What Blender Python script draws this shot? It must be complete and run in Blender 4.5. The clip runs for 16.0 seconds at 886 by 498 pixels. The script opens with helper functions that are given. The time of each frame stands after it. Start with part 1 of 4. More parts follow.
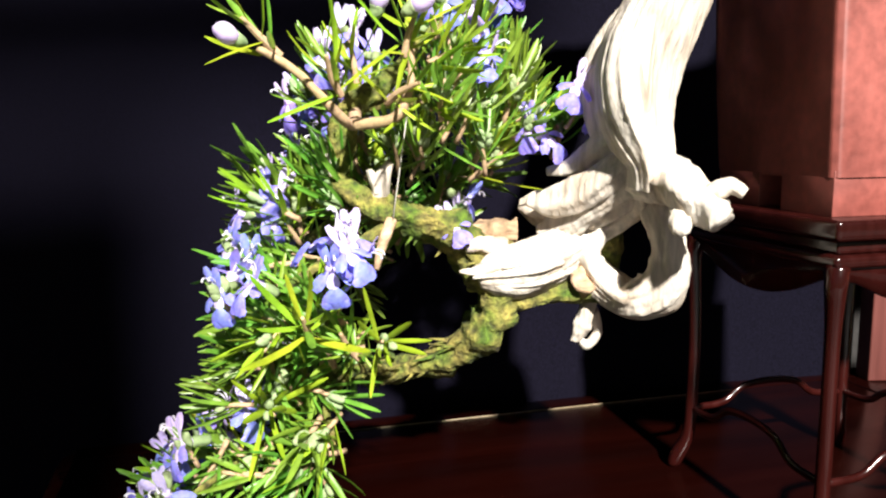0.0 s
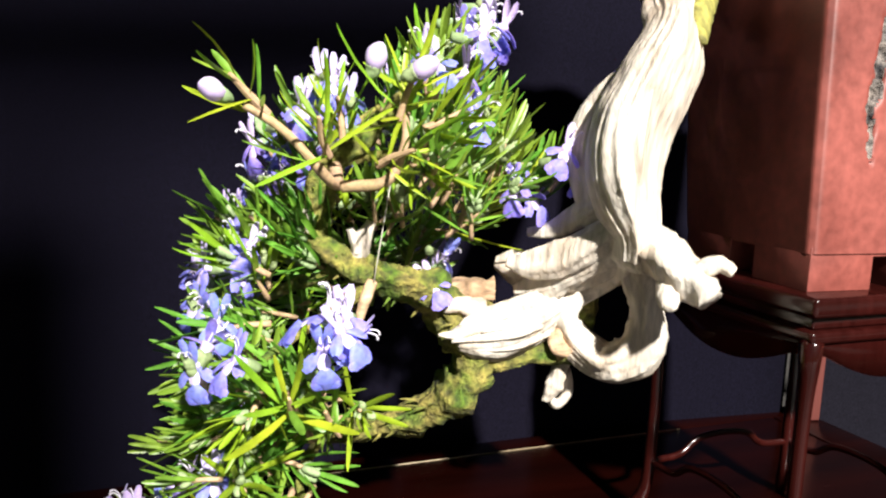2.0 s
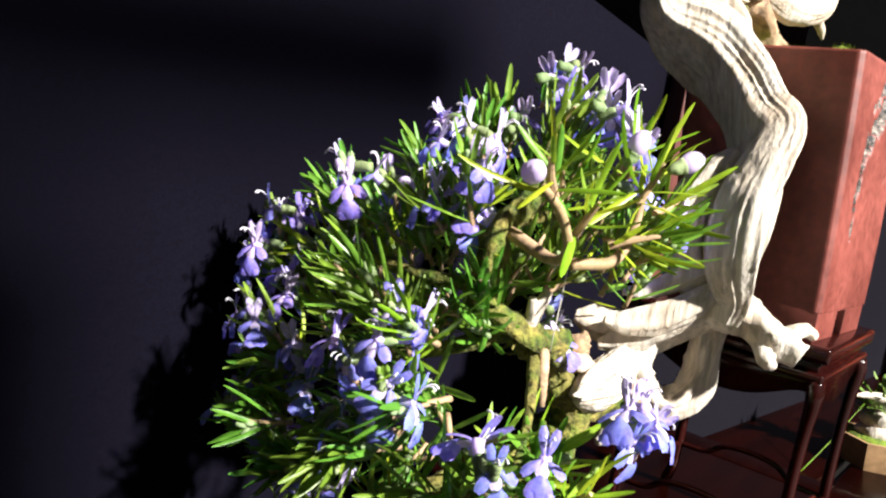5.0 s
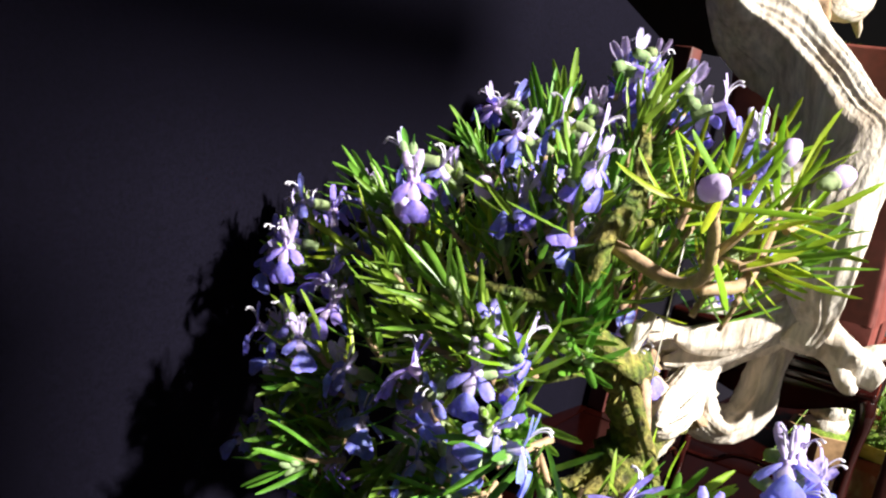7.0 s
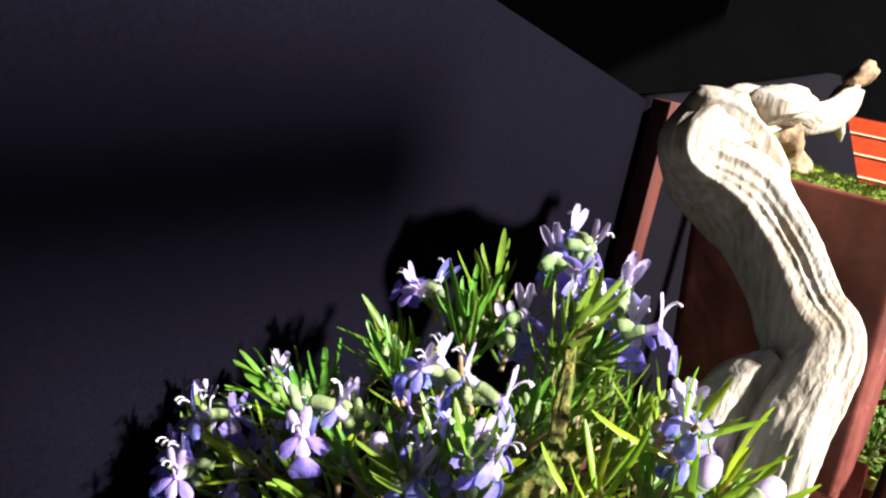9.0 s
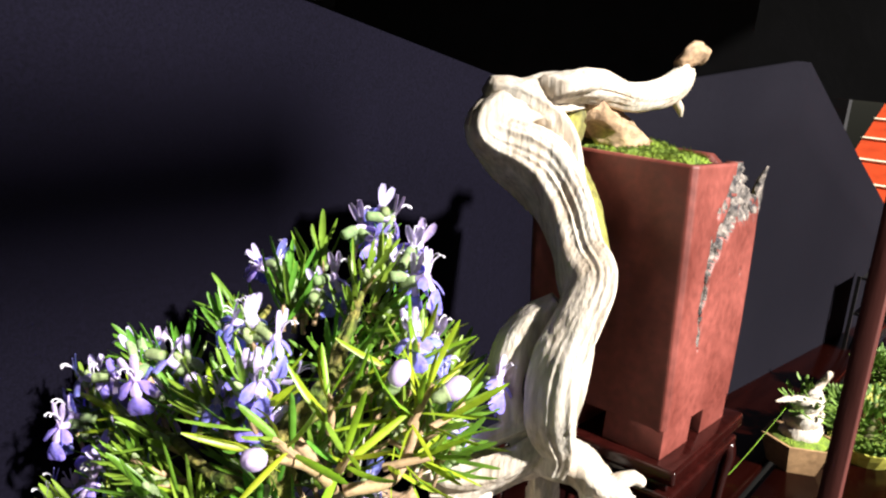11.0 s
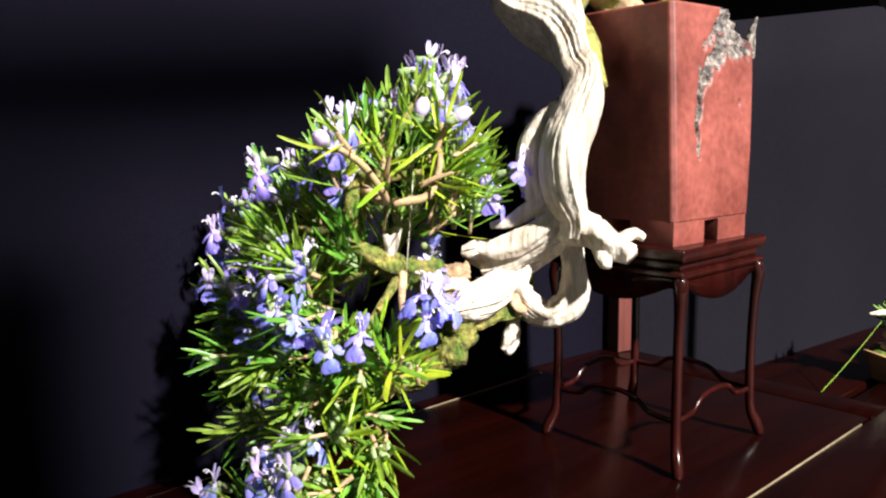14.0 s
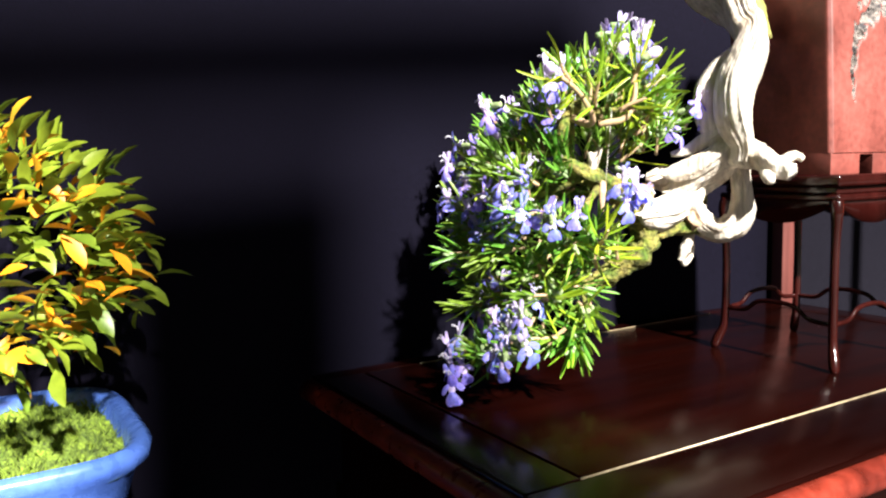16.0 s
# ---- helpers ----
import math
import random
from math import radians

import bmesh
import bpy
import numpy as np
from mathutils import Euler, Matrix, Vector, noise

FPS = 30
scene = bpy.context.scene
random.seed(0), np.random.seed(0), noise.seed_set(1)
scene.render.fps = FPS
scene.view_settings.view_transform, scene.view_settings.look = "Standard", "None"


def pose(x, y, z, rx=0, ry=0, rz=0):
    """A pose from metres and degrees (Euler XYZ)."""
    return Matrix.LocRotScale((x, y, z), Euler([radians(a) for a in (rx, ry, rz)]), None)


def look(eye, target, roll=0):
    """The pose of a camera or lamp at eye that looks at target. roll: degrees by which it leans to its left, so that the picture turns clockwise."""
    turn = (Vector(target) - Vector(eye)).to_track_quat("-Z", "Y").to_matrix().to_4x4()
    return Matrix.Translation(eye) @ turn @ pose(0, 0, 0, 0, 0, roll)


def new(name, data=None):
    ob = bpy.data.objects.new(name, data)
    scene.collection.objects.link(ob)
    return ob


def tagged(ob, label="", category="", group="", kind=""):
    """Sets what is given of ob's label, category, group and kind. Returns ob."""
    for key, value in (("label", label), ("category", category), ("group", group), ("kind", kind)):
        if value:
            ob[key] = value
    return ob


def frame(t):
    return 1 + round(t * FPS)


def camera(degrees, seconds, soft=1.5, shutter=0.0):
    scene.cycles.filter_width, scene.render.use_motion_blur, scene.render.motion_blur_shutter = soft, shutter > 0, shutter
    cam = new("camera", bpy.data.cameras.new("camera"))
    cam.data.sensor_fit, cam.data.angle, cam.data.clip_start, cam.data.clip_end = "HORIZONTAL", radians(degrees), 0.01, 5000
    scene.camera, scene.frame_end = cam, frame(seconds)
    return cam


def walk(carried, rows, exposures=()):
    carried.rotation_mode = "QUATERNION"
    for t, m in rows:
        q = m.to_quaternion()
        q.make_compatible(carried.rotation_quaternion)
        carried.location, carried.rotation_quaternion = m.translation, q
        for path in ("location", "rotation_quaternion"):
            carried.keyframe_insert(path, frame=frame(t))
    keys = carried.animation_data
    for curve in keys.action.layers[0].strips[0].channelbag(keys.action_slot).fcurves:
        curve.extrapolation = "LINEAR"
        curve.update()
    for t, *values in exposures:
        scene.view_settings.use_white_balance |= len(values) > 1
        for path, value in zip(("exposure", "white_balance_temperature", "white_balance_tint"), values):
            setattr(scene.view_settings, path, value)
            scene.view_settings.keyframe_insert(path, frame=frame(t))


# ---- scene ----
cam = camera(58.7, 16.0, soft=2.2)
PATH = [
    (0, (-0.166, -0.183, 0.88), (0.362, 1.723, 0.585), -0.4),
    (0.5, (-0.175, -0.178, 0.885), (0.439, 1.701, 0.58), 0.9),
    (1, (-0.183, -0.17, 0.889), (0.52, 1.676, 0.576), 2.3),
    (1.5, (-0.18, -0.171, 0.888), (0.525, 1.68, 0.611), 2.5),
    (2, (-0.183, -0.166, 0.898), (0.56, 1.667, 0.598), 2.3),
    (2.5, (-0.2, -0.149, 0.916), (0.643, 1.621, 0.521), 2.8),
    (3, (-0.239, -0.116, 0.911), (0.874, 1.506, 0.548), 3.5),
    (5.3, (-0.311, -0.054, 0.912), (1.26, 1.136, 0.571), 9.2),
    (5.5, (-0.311, -0.046, 0.918), (1.27, 1.117, 0.533), 9.3),
    (6, (-0.315, -0.02, 0.908), (1.356, 1.03, 0.582), 11.0),
    (6.5, (-0.314, -0.007, 0.906), (1.383, 1.004, 0.594), 11.5),
    (7, (-0.312, -0.003, 0.908), (1.38, 1.013, 0.585), 11.6),
    (7.5, (-0.311, 0.01, 0.909), (1.42, 0.965, 0.606), 12.3),
    (8, (-0.305, 0.023, 0.924), (1.453, 0.913, 0.579), 12.7),
    (8.5, (-0.29, 0.021, 0.958), (1.428, 0.935, 0.501), 12.5),
    (9, (-0.272, 0.007, 0.984), (1.39, 0.998, 0.48), 11.4),
    (9.5, (-0.26, -0.012, 0.999), (1.364, 1.02, 0.453), 10.5),
    (10, (-0.254, -0.041, 1.009), (1.317, 1.046, 0.417), 8.8),
    (10.2, (-0.255, -0.049, 1.006), (1.319, 1.046, 0.438), 8.3),
    (12.3, (-0.278, -0.136, 0.958), (1.194, 1.172, 0.604), 2.6),
    (12.5, (-0.282, -0.141, 0.953), (1.177, 1.181, 0.604), 2.4),
    (13, (-0.29, -0.157, 0.94), (1.121, 1.22, 0.603), 1.2),
    (13.5, (-0.297, -0.173, 0.926), (1.062, 1.258, 0.601), 0.1),
    (14, (-0.306, -0.183, 0.906), (1.021, 1.285, 0.618), -0.8),
    (14.5, (-0.322, -0.19, 0.887), (0.976, 1.308, 0.621), -1.0),
    (15, (-0.337, -0.204, 0.875), (0.889, 1.357, 0.625), -1.0),
    (15.5, (-0.355, -0.228, 0.873), (0.751, 1.42, 0.626), -1.3),
    (16, (-0.388, -0.244, 0.864), (0.643, 1.457, 0.653), -1.3),
]
walk(cam, [(t, look(eye, target, roll)) for t, eye, target, roll in PATH],
     exposures=((0, 1.0), (1.5, 0.95), (2.5, 0.80), (3.2, 0.80), (5.5, 1.04), (7, 1.06), (9, 1.02), (10.2, 1.02), (12.5, 0.86), (14, 0.98), (15.5, 1.4), (16, 1.52)))

# ---- light ----
world = bpy.data.worlds.new("sky")
scene.world = world
world.use_nodes = True
wn = world.node_tree.nodes
sky = wn.new("ShaderNodeTexSky")
sky.sky_type, sky.sun_disc = "NISHITA", False
SUN = Vector((-0.03, -0.78, 0.56)).normalized()
sky.sun_elevation = math.asin(SUN.z)
sky.sun_rotation = math.atan2(SUN.x, SUN.y)
world.node_tree.links.new(sky.outputs[0], wn["Background"].inputs[0])
wn["Background"].inputs[1].default_value = 0.006
sun = new("sun", bpy.data.lights.new("sun", "SUN"))
sun.data.energy, sun.data.angle, sun.data.color = 7.7, radians(2.4), (1.0, 0.96, 0.90)
sun.matrix_world = look(SUN * 5, (0, 0, 0))


# ---- materials ----
def material(name, color, rough=0.6, scale=200.0, vary=0.25, bump=0.2, second=None, metal=0.0, stretch=(1, 1, 1),
             coat=0.0, big=None, random_hue=0.0, sub=0.0, detail=6.0, depth=0.001, spec=0.5):
    """A procedural surface: two scales of colour variation, roughness variation and fine relief."""
    m = bpy.data.materials.new(name)
    m.use_nodes = True
    n, l = m.node_tree.nodes, m.node_tree.links
    b = n["Principled BSDF"]
    b.inputs["Metallic"].default_value = metal
    b.inputs["Coat Weight"].default_value = coat
    b.inputs["Coat Roughness"].default_value = 0.12
    b.inputs["Specular IOR Level"].default_value = spec
    co = n.new("ShaderNodeTexCoord")
    mp = n.new("ShaderNodeMapping")
    mp.inputs["Scale"].default_value = stretch
    l.new(co.outputs["Object"], mp.inputs["Vector"])
    fine, large = n.new("ShaderNodeTexNoise"), n.new("ShaderNodeTexNoise")
    fine.inputs["Scale"].default_value, fine.inputs["Detail"].default_value = scale, detail
    large.inputs["Scale"].default_value, large.inputs["Detail"].default_value = big or scale / 7, 3
    l.new(mp.outputs[0], fine.inputs["Vector"])
    l.new(mp.outputs[0], large.inputs["Vector"])
    r1, mix = n.new("ShaderNodeMapRange"), n.new("ShaderNodeMix")
    mix.data_type = "RGBA"
    r1.inputs[1].default_value, r1.inputs[2].default_value = 0.38, 0.66
    l.new(large.outputs[0], r1.inputs[0])
    l.new(r1.outputs[0], mix.inputs["Factor"])
    second = second or tuple(c * 0.6 for c in color)
    mix.inputs["A"].default_value, mix.inputs["B"].default_value = (*color, 1), (*second, 1)
    hsv, r2 = n.new("ShaderNodeHueSaturation"), n.new("ShaderNodeMapRange")
    r2.inputs[1].default_value, r2.inputs[2].default_value = 0.3, 0.7
    r2.inputs[3].default_value, r2.inputs[4].default_value = 1 - vary, 1 + vary
    l.new(fine.outputs[0], r2.inputs[0])
    l.new(r2.outputs[0], hsv.inputs["Value"])
    l.new(mix.outputs["Result"], hsv.inputs["Color"])
    if random_hue:
        info, r3 = n.new("ShaderNodeObjectInfo"), n.new("ShaderNodeMapRange")
        r3.inputs[3].default_value, r3.inputs[4].default_value = 0.5 - random_hue, 0.5 + random_hue
        l.new(info.outputs["Random"], r3.inputs[0])
        l.new(r3.outputs[0], hsv.inputs["Hue"])
    l.new(hsv.outputs[0], b.inputs["Base Color"])
    r4 = n.new("ShaderNodeMapRange")
    r4.inputs[3].default_value, r4.inputs[4].default_value = max(rough - 0.12, 0.03), min(rough + 0.12, 1)
    l.new(fine.outputs[0], r4.inputs[0])
    l.new(r4.outputs[0], b.inputs["Roughness"])
    if bump:
        bp = n.new("ShaderNodeBump")
        bp.inputs["Strength"].default_value, bp.inputs["Distance"].default_value = bump, depth
        l.new(fine.outputs[0], bp.inputs["Height"])
        l.new(bp.outputs[0], b.inputs["Normal"])
    if sub:
        tr, add = n.new("ShaderNodeBsdfTranslucent"), n.new("ShaderNodeMixShader")
        add.inputs[0].default_value = sub
        l.new(hsv.outputs[0], tr.inputs["Color"])
        l.new(b.outputs[0], add.inputs[1])
        l.new(tr.outputs[0], add.inputs[2])
        l.new(add.outputs[0], n["Material Output"].inputs[0])
    return m


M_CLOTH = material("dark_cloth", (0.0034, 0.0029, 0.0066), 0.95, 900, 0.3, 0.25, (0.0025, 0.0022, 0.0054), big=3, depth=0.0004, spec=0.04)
# paler copy of the dark cloth; the turn to the sun is put into its colour
M_LITCLOTH = material("sunlit_cloth", (0.0066, 0.0060, 0.0092), 0.95, 900, 0.3, 0.25, (0.0050, 0.0046, 0.0074), big=3, depth=0.0004, spec=0.04)
M_DARK = material("dark_canopy", (0.012, 0.011, 0.013), 0.9, 60, 0.2, 0.1)
M_FLOOR = material("dark_floor", (0.03, 0.027, 0.025), 0.8, 30, 0.3, 0.2)
M_TABLE = material("lacquered_wood", (0.0070, 0.0009, 0.0005), 0.22, 120, 0.35, 0.10, (0.004, 0.0007, 0.0005), stretch=(0.12, 1, 1), big=60, depth=0.0002, spec=0.13)
M_STAND = material("rosewood", (0.020, 0.0030, 0.0024), 0.18, 260, 0.3, 0.10, (0.014, 0.0025, 0.002), stretch=(1, 1, 0.15), depth=0.0003)
M_POST = material("reddish_post", (0.10, 0.026, 0.020), 0.5, 200, 0.25, 0.2, (0.08, 0.020, 0.016), stretch=(1, 1, 0.1))
M_CLAY = material("red_clay", (0.205, 0.050, 0.038), 0.55, 300, 0.20, 0.14, (0.100, 0.017, 0.011), big=26, depth=0.0006)
M_BREAK = material("fractured_clay", (0.19, 0.16, 0.14), 0.9, 420, 0.9, 1.0, (0.03, 0.027, 0.03), big=260, depth=0.002)
M_DEAD = material("bleached_deadwood", (0.55, 0.50, 0.43), 0.75, 420, 0.30, 0.8, (0.45, 0.365, 0.28), stretch=(1, 1, 0.16), big=100, depth=0.0012)
M_TAN = material("weathered_tan_wood", (0.42, 0.28, 0.17), 0.8, 420, 0.45, 0.8, (0.25, 0.16, 0.09), stretch=(0.4, 1, 1), depth=0.001)
M_VEIN = material("olive_bark", (0.30, 0.28, 0.055), 0.8, 380, 0.5, 0.9, (0.11, 0.10, 0.03), stretch=(1, 1, 0.3), depth=0.0014)
M_BARK = material("mossy_bark", (0.185, 0.155, 0.035), 0.88, 420, 0.7, 1.0, (0.055, 0.095, 0.006), big=120, depth=0.0024)
M_TWIG = material("young_twig", (0.42, 0.27, 0.17), 0.7, 500, 0.3, 0.4, (0.30, 0.22, 0.10), depth=0.0006)
M_LEAF = material("rosemary_leaf", (0.180, 0.335, 0.034), 0.36, 160, 0.35, 0.2, (0.090, 0.210, 0.028), big=30, random_hue=0.035, sub=0.32)
M_YLEAF = material("yellow_green_leaf", (0.33, 0.46, 0.028), 0.38, 160, 0.3, 0.2, (0.20, 0.36, 0.014), big=40, random_hue=0.03, sub=0.35)
M_BUD = material("downy_bud", (0.30, 0.38, 0.19), 0.8, 500, 0.25, 0.4, (0.21, 0.29, 0.12), random_hue=0.02, sub=0.15)
M_PETAL = material("violet_petal", (0.28, 0.28, 0.95), 0.5, 700, 0.22, 0.25, (0.43, 0.34, 0.92), big=230, random_hue=0.022, sub=0.5)
M_THROAT = material("pale_throat", (0.72, 0.60, 0.92), 0.5, 600, 0.2, 0.2, (0.55, 0.45, 0.88), random_hue=0.02, sub=0.35)
M_PALE = material("pale_bud_petal", (0.70, 0.58, 0.84), 0.5, 260, 0.12, 0.1, (0.60, 0.48, 0.82), sub=0.3)
M_STAMEN = material("white_stamen", (0.80, 0.76, 0.86), 0.5, 300, 0.1, 0.0, sub=0.2)
M_MOSS = material("green_moss", (0.19, 0.28, 0.022), 0.95, 700, 0.6, 1.0, (0.08, 0.13, 0.015), big=120, depth=0.002)
M_SOIL = material("dark_soil", (0.035, 0.026, 0.018), 0.95, 500, 0.5, 1.0, depth=0.002)
M_LABEL = material("white_plastic", (0.75, 0.75, 0.72), 0.45, 100, 0.05, 0.0)
M_BLUE = material("blue_glaze", (0.075, 0.16, 0.52), 0.28, 220, 0.2, 0.15, (0.05, 0.11, 0.40), coat=0.5)
M_OLEAF = material("azalea_leaf", (0.21, 0.27, 0.02), 0.42, 120, 0.35, 0.25, (0.12, 0.20, 0.02), big=25, sub=0.2)
M_ORANGE = material("orange_leaf", (0.75, 0.27, 0.01), 0.45, 120, 0.3, 0.2, (0.48, 0.30, 0.02), sub=0.2)
M_TRUNK = material("mossy_trunk", (0.10, 0.095, 0.03), 0.9, 300, 0.6, 0.9, (0.05, 0.06, 0.015), depth=0.002)
M_TANPOT = material("tan_pot", (0.40, 0.24, 0.12), 0.55, 200, 0.2, 0.2)
M_YPOT = material("yellow_glaze", (0.52, 0.50, 0.09), 0.3, 150, 0.15, 0.1)
M_IRON = material("black_iron", (0.03, 0.028, 0.028), 0.5, 200, 0.2, 0.1, metal=0.6)
M_REDROOF = material("red_roof_cloth", (0.80, 0.10, 0.015), 0.7, 20, 0.15, 0.1, (0.62, 0.06, 0.01), sub=0.5)
M_BEAM = material("white_beam", (0.82, 0.72, 0.52), 0.6, 20, 0.1, 0.1)
M_FOLI = material("conifer_foliage", (0.16, 0.27, 0.04), 0.6, 200, 0.4, 0.3, (0.09, 0.18, 0.03), sub=0.2)
M_SILK = material("pale_thread", (0.62, 0.58, 0.50), 0.5, 100, 0.1, 0.0)
# sun on the rounded table edge, painted as a brighter red than the table's lacquer
M_SUNLIT_EDGE = material("sunlit_red_lacquer", (0.17, 0.022, 0.012), 0.3, 160, 0.35, 0.12, (0.08, 0.010, 0.006), big=50, depth=0.0003)
# glint on the thin gilt lines, painted in as a paler tone
M_GILT_GLINT = material("gilt_glint_line", (0.38, 0.30, 0.19), 0.4, 300, 0.3, 0.1, metal=0.3)


# ---- mesh helpers ----
def part(name, bm, mats, parent=None, label="", smooth=True):
    me = bpy.data.meshes.new(name)
    bm.to_mesh(me)
    bm.free()
    for m in mats if isinstance(mats, (list, tuple)) else [mats]:
        me.materials.append(m)
    if smooth:
        me.polygons.foreach_set("use_smooth", [True] * len(me.polygons))
    ob = new(name, me)
    ob.parent = parent
    if label:
        ob["label"] = label
    return ob


def thing(name, at, label, category, group="", kind=""):
    ob = new(name)
    ob.empty_display_size = 0.01
    ob.location = at
    return tagged(ob, label, category, group, kind)


def box(bm, lo, hi, bevel=0.0, mat=0, segs=2):
    vs = [bm.verts.new((x, y, z)) for x in (lo[0], hi[0]) for y in (lo[1], hi[1]) for z in (lo[2], hi[2])]
    fs = [bm.faces.new([vs[i] for i in q]) for q in ((0, 1, 3, 2), (4, 6, 7, 5), (0, 4, 5, 1), (2, 3, 7, 6), (0, 2, 6, 4), (1, 5, 7, 3))]
    for f in fs:
        f.material_index = mat
    if bevel:
        es = list({e for f in fs for e in f.edges})
        bmesh.ops.bevel(bm, geom=es, offset=bevel, segments=segs, profile=0.6, affect="EDGES", clamp_overlap=True)
    return bm


def spline(pts, n):
    """A smooth line of n + 1 places through the given ones (Catmull-Rom)."""
    p = [np.array(q, float) for q in pts]
    p = [2 * p[0] - p[1], *p, 2 * p[-1] - p[-2]]
    out, k = [], len(p) - 3
    for i in range(n + 1):
        u = min(i / n * k, k - 1e-9)
        j, s = int(u), u - int(u)
        a, b, c, d = p[j:j + 4]
        out.append(0.5 * (2 * b + (c - a) * s + (2 * a - 5 * b + 4 * c - d) * s * s + (3 * b - a - 3 * c + d) * s ** 3))
    return out


def tube(bm, rows, steps=40, sides=16, ridge=0.0, lobes=7, rough=0.0, mat=0, side_dir=(1, 0, 0), seed=0.0, twist=0.0, flow=1.0, sharp=0.0):
    """A limb through rows of (x, y, z, half-width, half-depth); ridge and lobes give grooves along it, rough an uneven skin, sharp two keen edges."""
    line = spline(rows, steps)
    pts = [Vector(q[:3]) for q in line]
    rings = []
    ref = Vector(side_dir)
    for i, q in enumerate(line):
        t = (pts[min(i + 1, steps)] - pts[max(i - 1, 0)]).normalized()
        u = (ref - t * ref.dot(t))
        u = u.normalized() if u.length > 1e-4 else t.orthogonal().normalized()
        ref = u
        v = t.cross(u)
        ring = []
        for j in range(sides):
            a = 2 * math.pi * j / sides
            b = a + twist * i / steps
            k1 = Vector((math.cos(b) * 1.3, math.sin(b) * 1.3, i / steps * 2.2 * flow + seed))
            k2 = Vector((math.cos(b) * lobes * 0.55, math.sin(b) * lobes * 0.55, i / steps * 2.6 * flow + seed * 3))
            g = 1 + ridge * (1.1 * noise.noise(k1) + 0.75 * (0.5 - 2.2 * abs(noise.noise(k2))) * 0.6)
            g *= (abs(math.cos(a + twist * 0.5)) + abs(math.sin(a + twist * 0.5))) ** -sharp
            c = pts[i] + u * math.cos(a) * max(q[3], 2e-4) * g + v * math.sin(a) * max(q[4], 2e-4) * g
            if rough:
                c += (c - pts[i]) * rough * 0.7 * noise.noise(c * 110 + Vector((seed, 0, 0))) + (c - pts[i]) * rough * 0.35 * noise.noise(c * 420)
            ring.append(bm.verts.new(c))
        rings.append(ring)
    for i in range(steps):
        for j in range(sides):
            k = (j + 1) % sides
            bm.faces.new((rings[i][j], rings[i][k], rings[i + 1][k], rings[i + 1][j])).material_index = mat
    bm.faces.new(rings[0][::-1]).material_index = mat
    bm.faces.new(rings[-1]).material_index = mat
    return bm


def T(x, y, z):
    """A place in millimetres from the foot of the stand on the table's top."""
    return Vector((x / 1000, y / 1000, TOP + z / 1000))


TOP = 0.75

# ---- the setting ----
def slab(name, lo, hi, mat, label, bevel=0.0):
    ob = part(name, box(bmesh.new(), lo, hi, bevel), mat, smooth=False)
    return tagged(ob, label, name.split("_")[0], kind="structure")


slab("floor", (-6, -6, -0.05), (9, 6, 0.0), M_FLOOR, "dark trodden floor under the display")


def cloth_wall(name, a, b, z0, tops, label, mat, waves=0.0025, thick=0.012):
    """A hung cloth panel from a to b in the plan, slightly uneven, with a hem on top."""
    bm = bmesh.new()
    a, b = Vector((*a, 0)), Vector((*b, 0))
    d = b - a
    nrm = Vector((d.y, -d.x, 0)).normalized()
    nx, nz = 60, 16
    sides = []
    for off in (0, -thick):
        g = []
        for i in range(nx + 1):
            for k in range(nz + 1):
                p = a + d * i / nx
                p.z = z0 + (float(np.interp(i / nx, tops[0], tops[1])) - z0) * k / nz
                w = waves * noise.noise(Vector((p.x * 3 + p.y * 3, p.z * 2.2, 7.7))) * (1 - (k / nz) ** 6) * math.sin(math.pi * i / nx) ** 0.5
                g.append(bm.verts.new(p + nrm * (w + off)))
        sides.append(g)
    at = lambda s, i, k: sides[s][i * (nz + 1) + k]
    for i in range(nx):
        for k in range(nz):
            bm.faces.new((at(0, i, k), at(0, i + 1, k), at(0, i + 1, k + 1), at(0, i, k + 1)))
            bm.faces.new((at(1, i, k), at(1, i, k + 1), at(1, i + 1, k + 1), at(1, i + 1, k)))
        bm.faces.new((at(0, i, nz), at(0, i + 1, nz), at(1, i + 1, nz), at(1, i, nz)))
    for i in (0, nx):
        for k in range(nz):
            bm.faces.new((at(0, i, k), at(0, i, k + 1), at(1, i, k + 1), at(1, i, k)))
    bmesh.ops.recalc_face_normals(bm, faces=bm.faces)
    ob = part(name, bm, mat)
    return tagged(ob, label, "backdrop", kind="structure")


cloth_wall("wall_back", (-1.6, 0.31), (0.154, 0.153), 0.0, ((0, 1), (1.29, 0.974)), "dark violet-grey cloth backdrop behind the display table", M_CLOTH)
cloth_wall("wall_right", (0.166, 0.151), (1.30, 0.04), 0.0, ((0, 0.05, 0.33, 0.517, 1), (0.976, 0.982, 1.024, 0.930, 0.70)), "dark grey cloth backdrop standing at an angle with a sloping top, lightened as if sunlit", M_LITCLOTH)
# canopy slabs above the view, added to hold back daylight
slab("ceiling", (-5, -1.20, 2.3), (1.66, 4.0, 2.36), M_DARK, "unseen dark canopy added overhead to block light")
slab("ceiling_east", (1.6601, -0.4, 2.3), (3.6, 4.0, 2.36), M_DARK, "unseen dark canopy added overhead to block light")
slab("wall_north", (-5, 3.6, 0), (3.6, 3.66, 2.3), M_DARK, "black curtain at the back of the stall")
# unseen sheet to the west, added to keep side light out
slab("wall_west", (-4.0, -1.5, 0), (-3.94, 3.6, 2.3), M_DARK, "unseen black sheet added at the side to block light")
slab("wall_east", (1.96, -3.0, 1.000), (2.00, 0.62, 2.2999), M_DARK, "black fascia over the far opening")
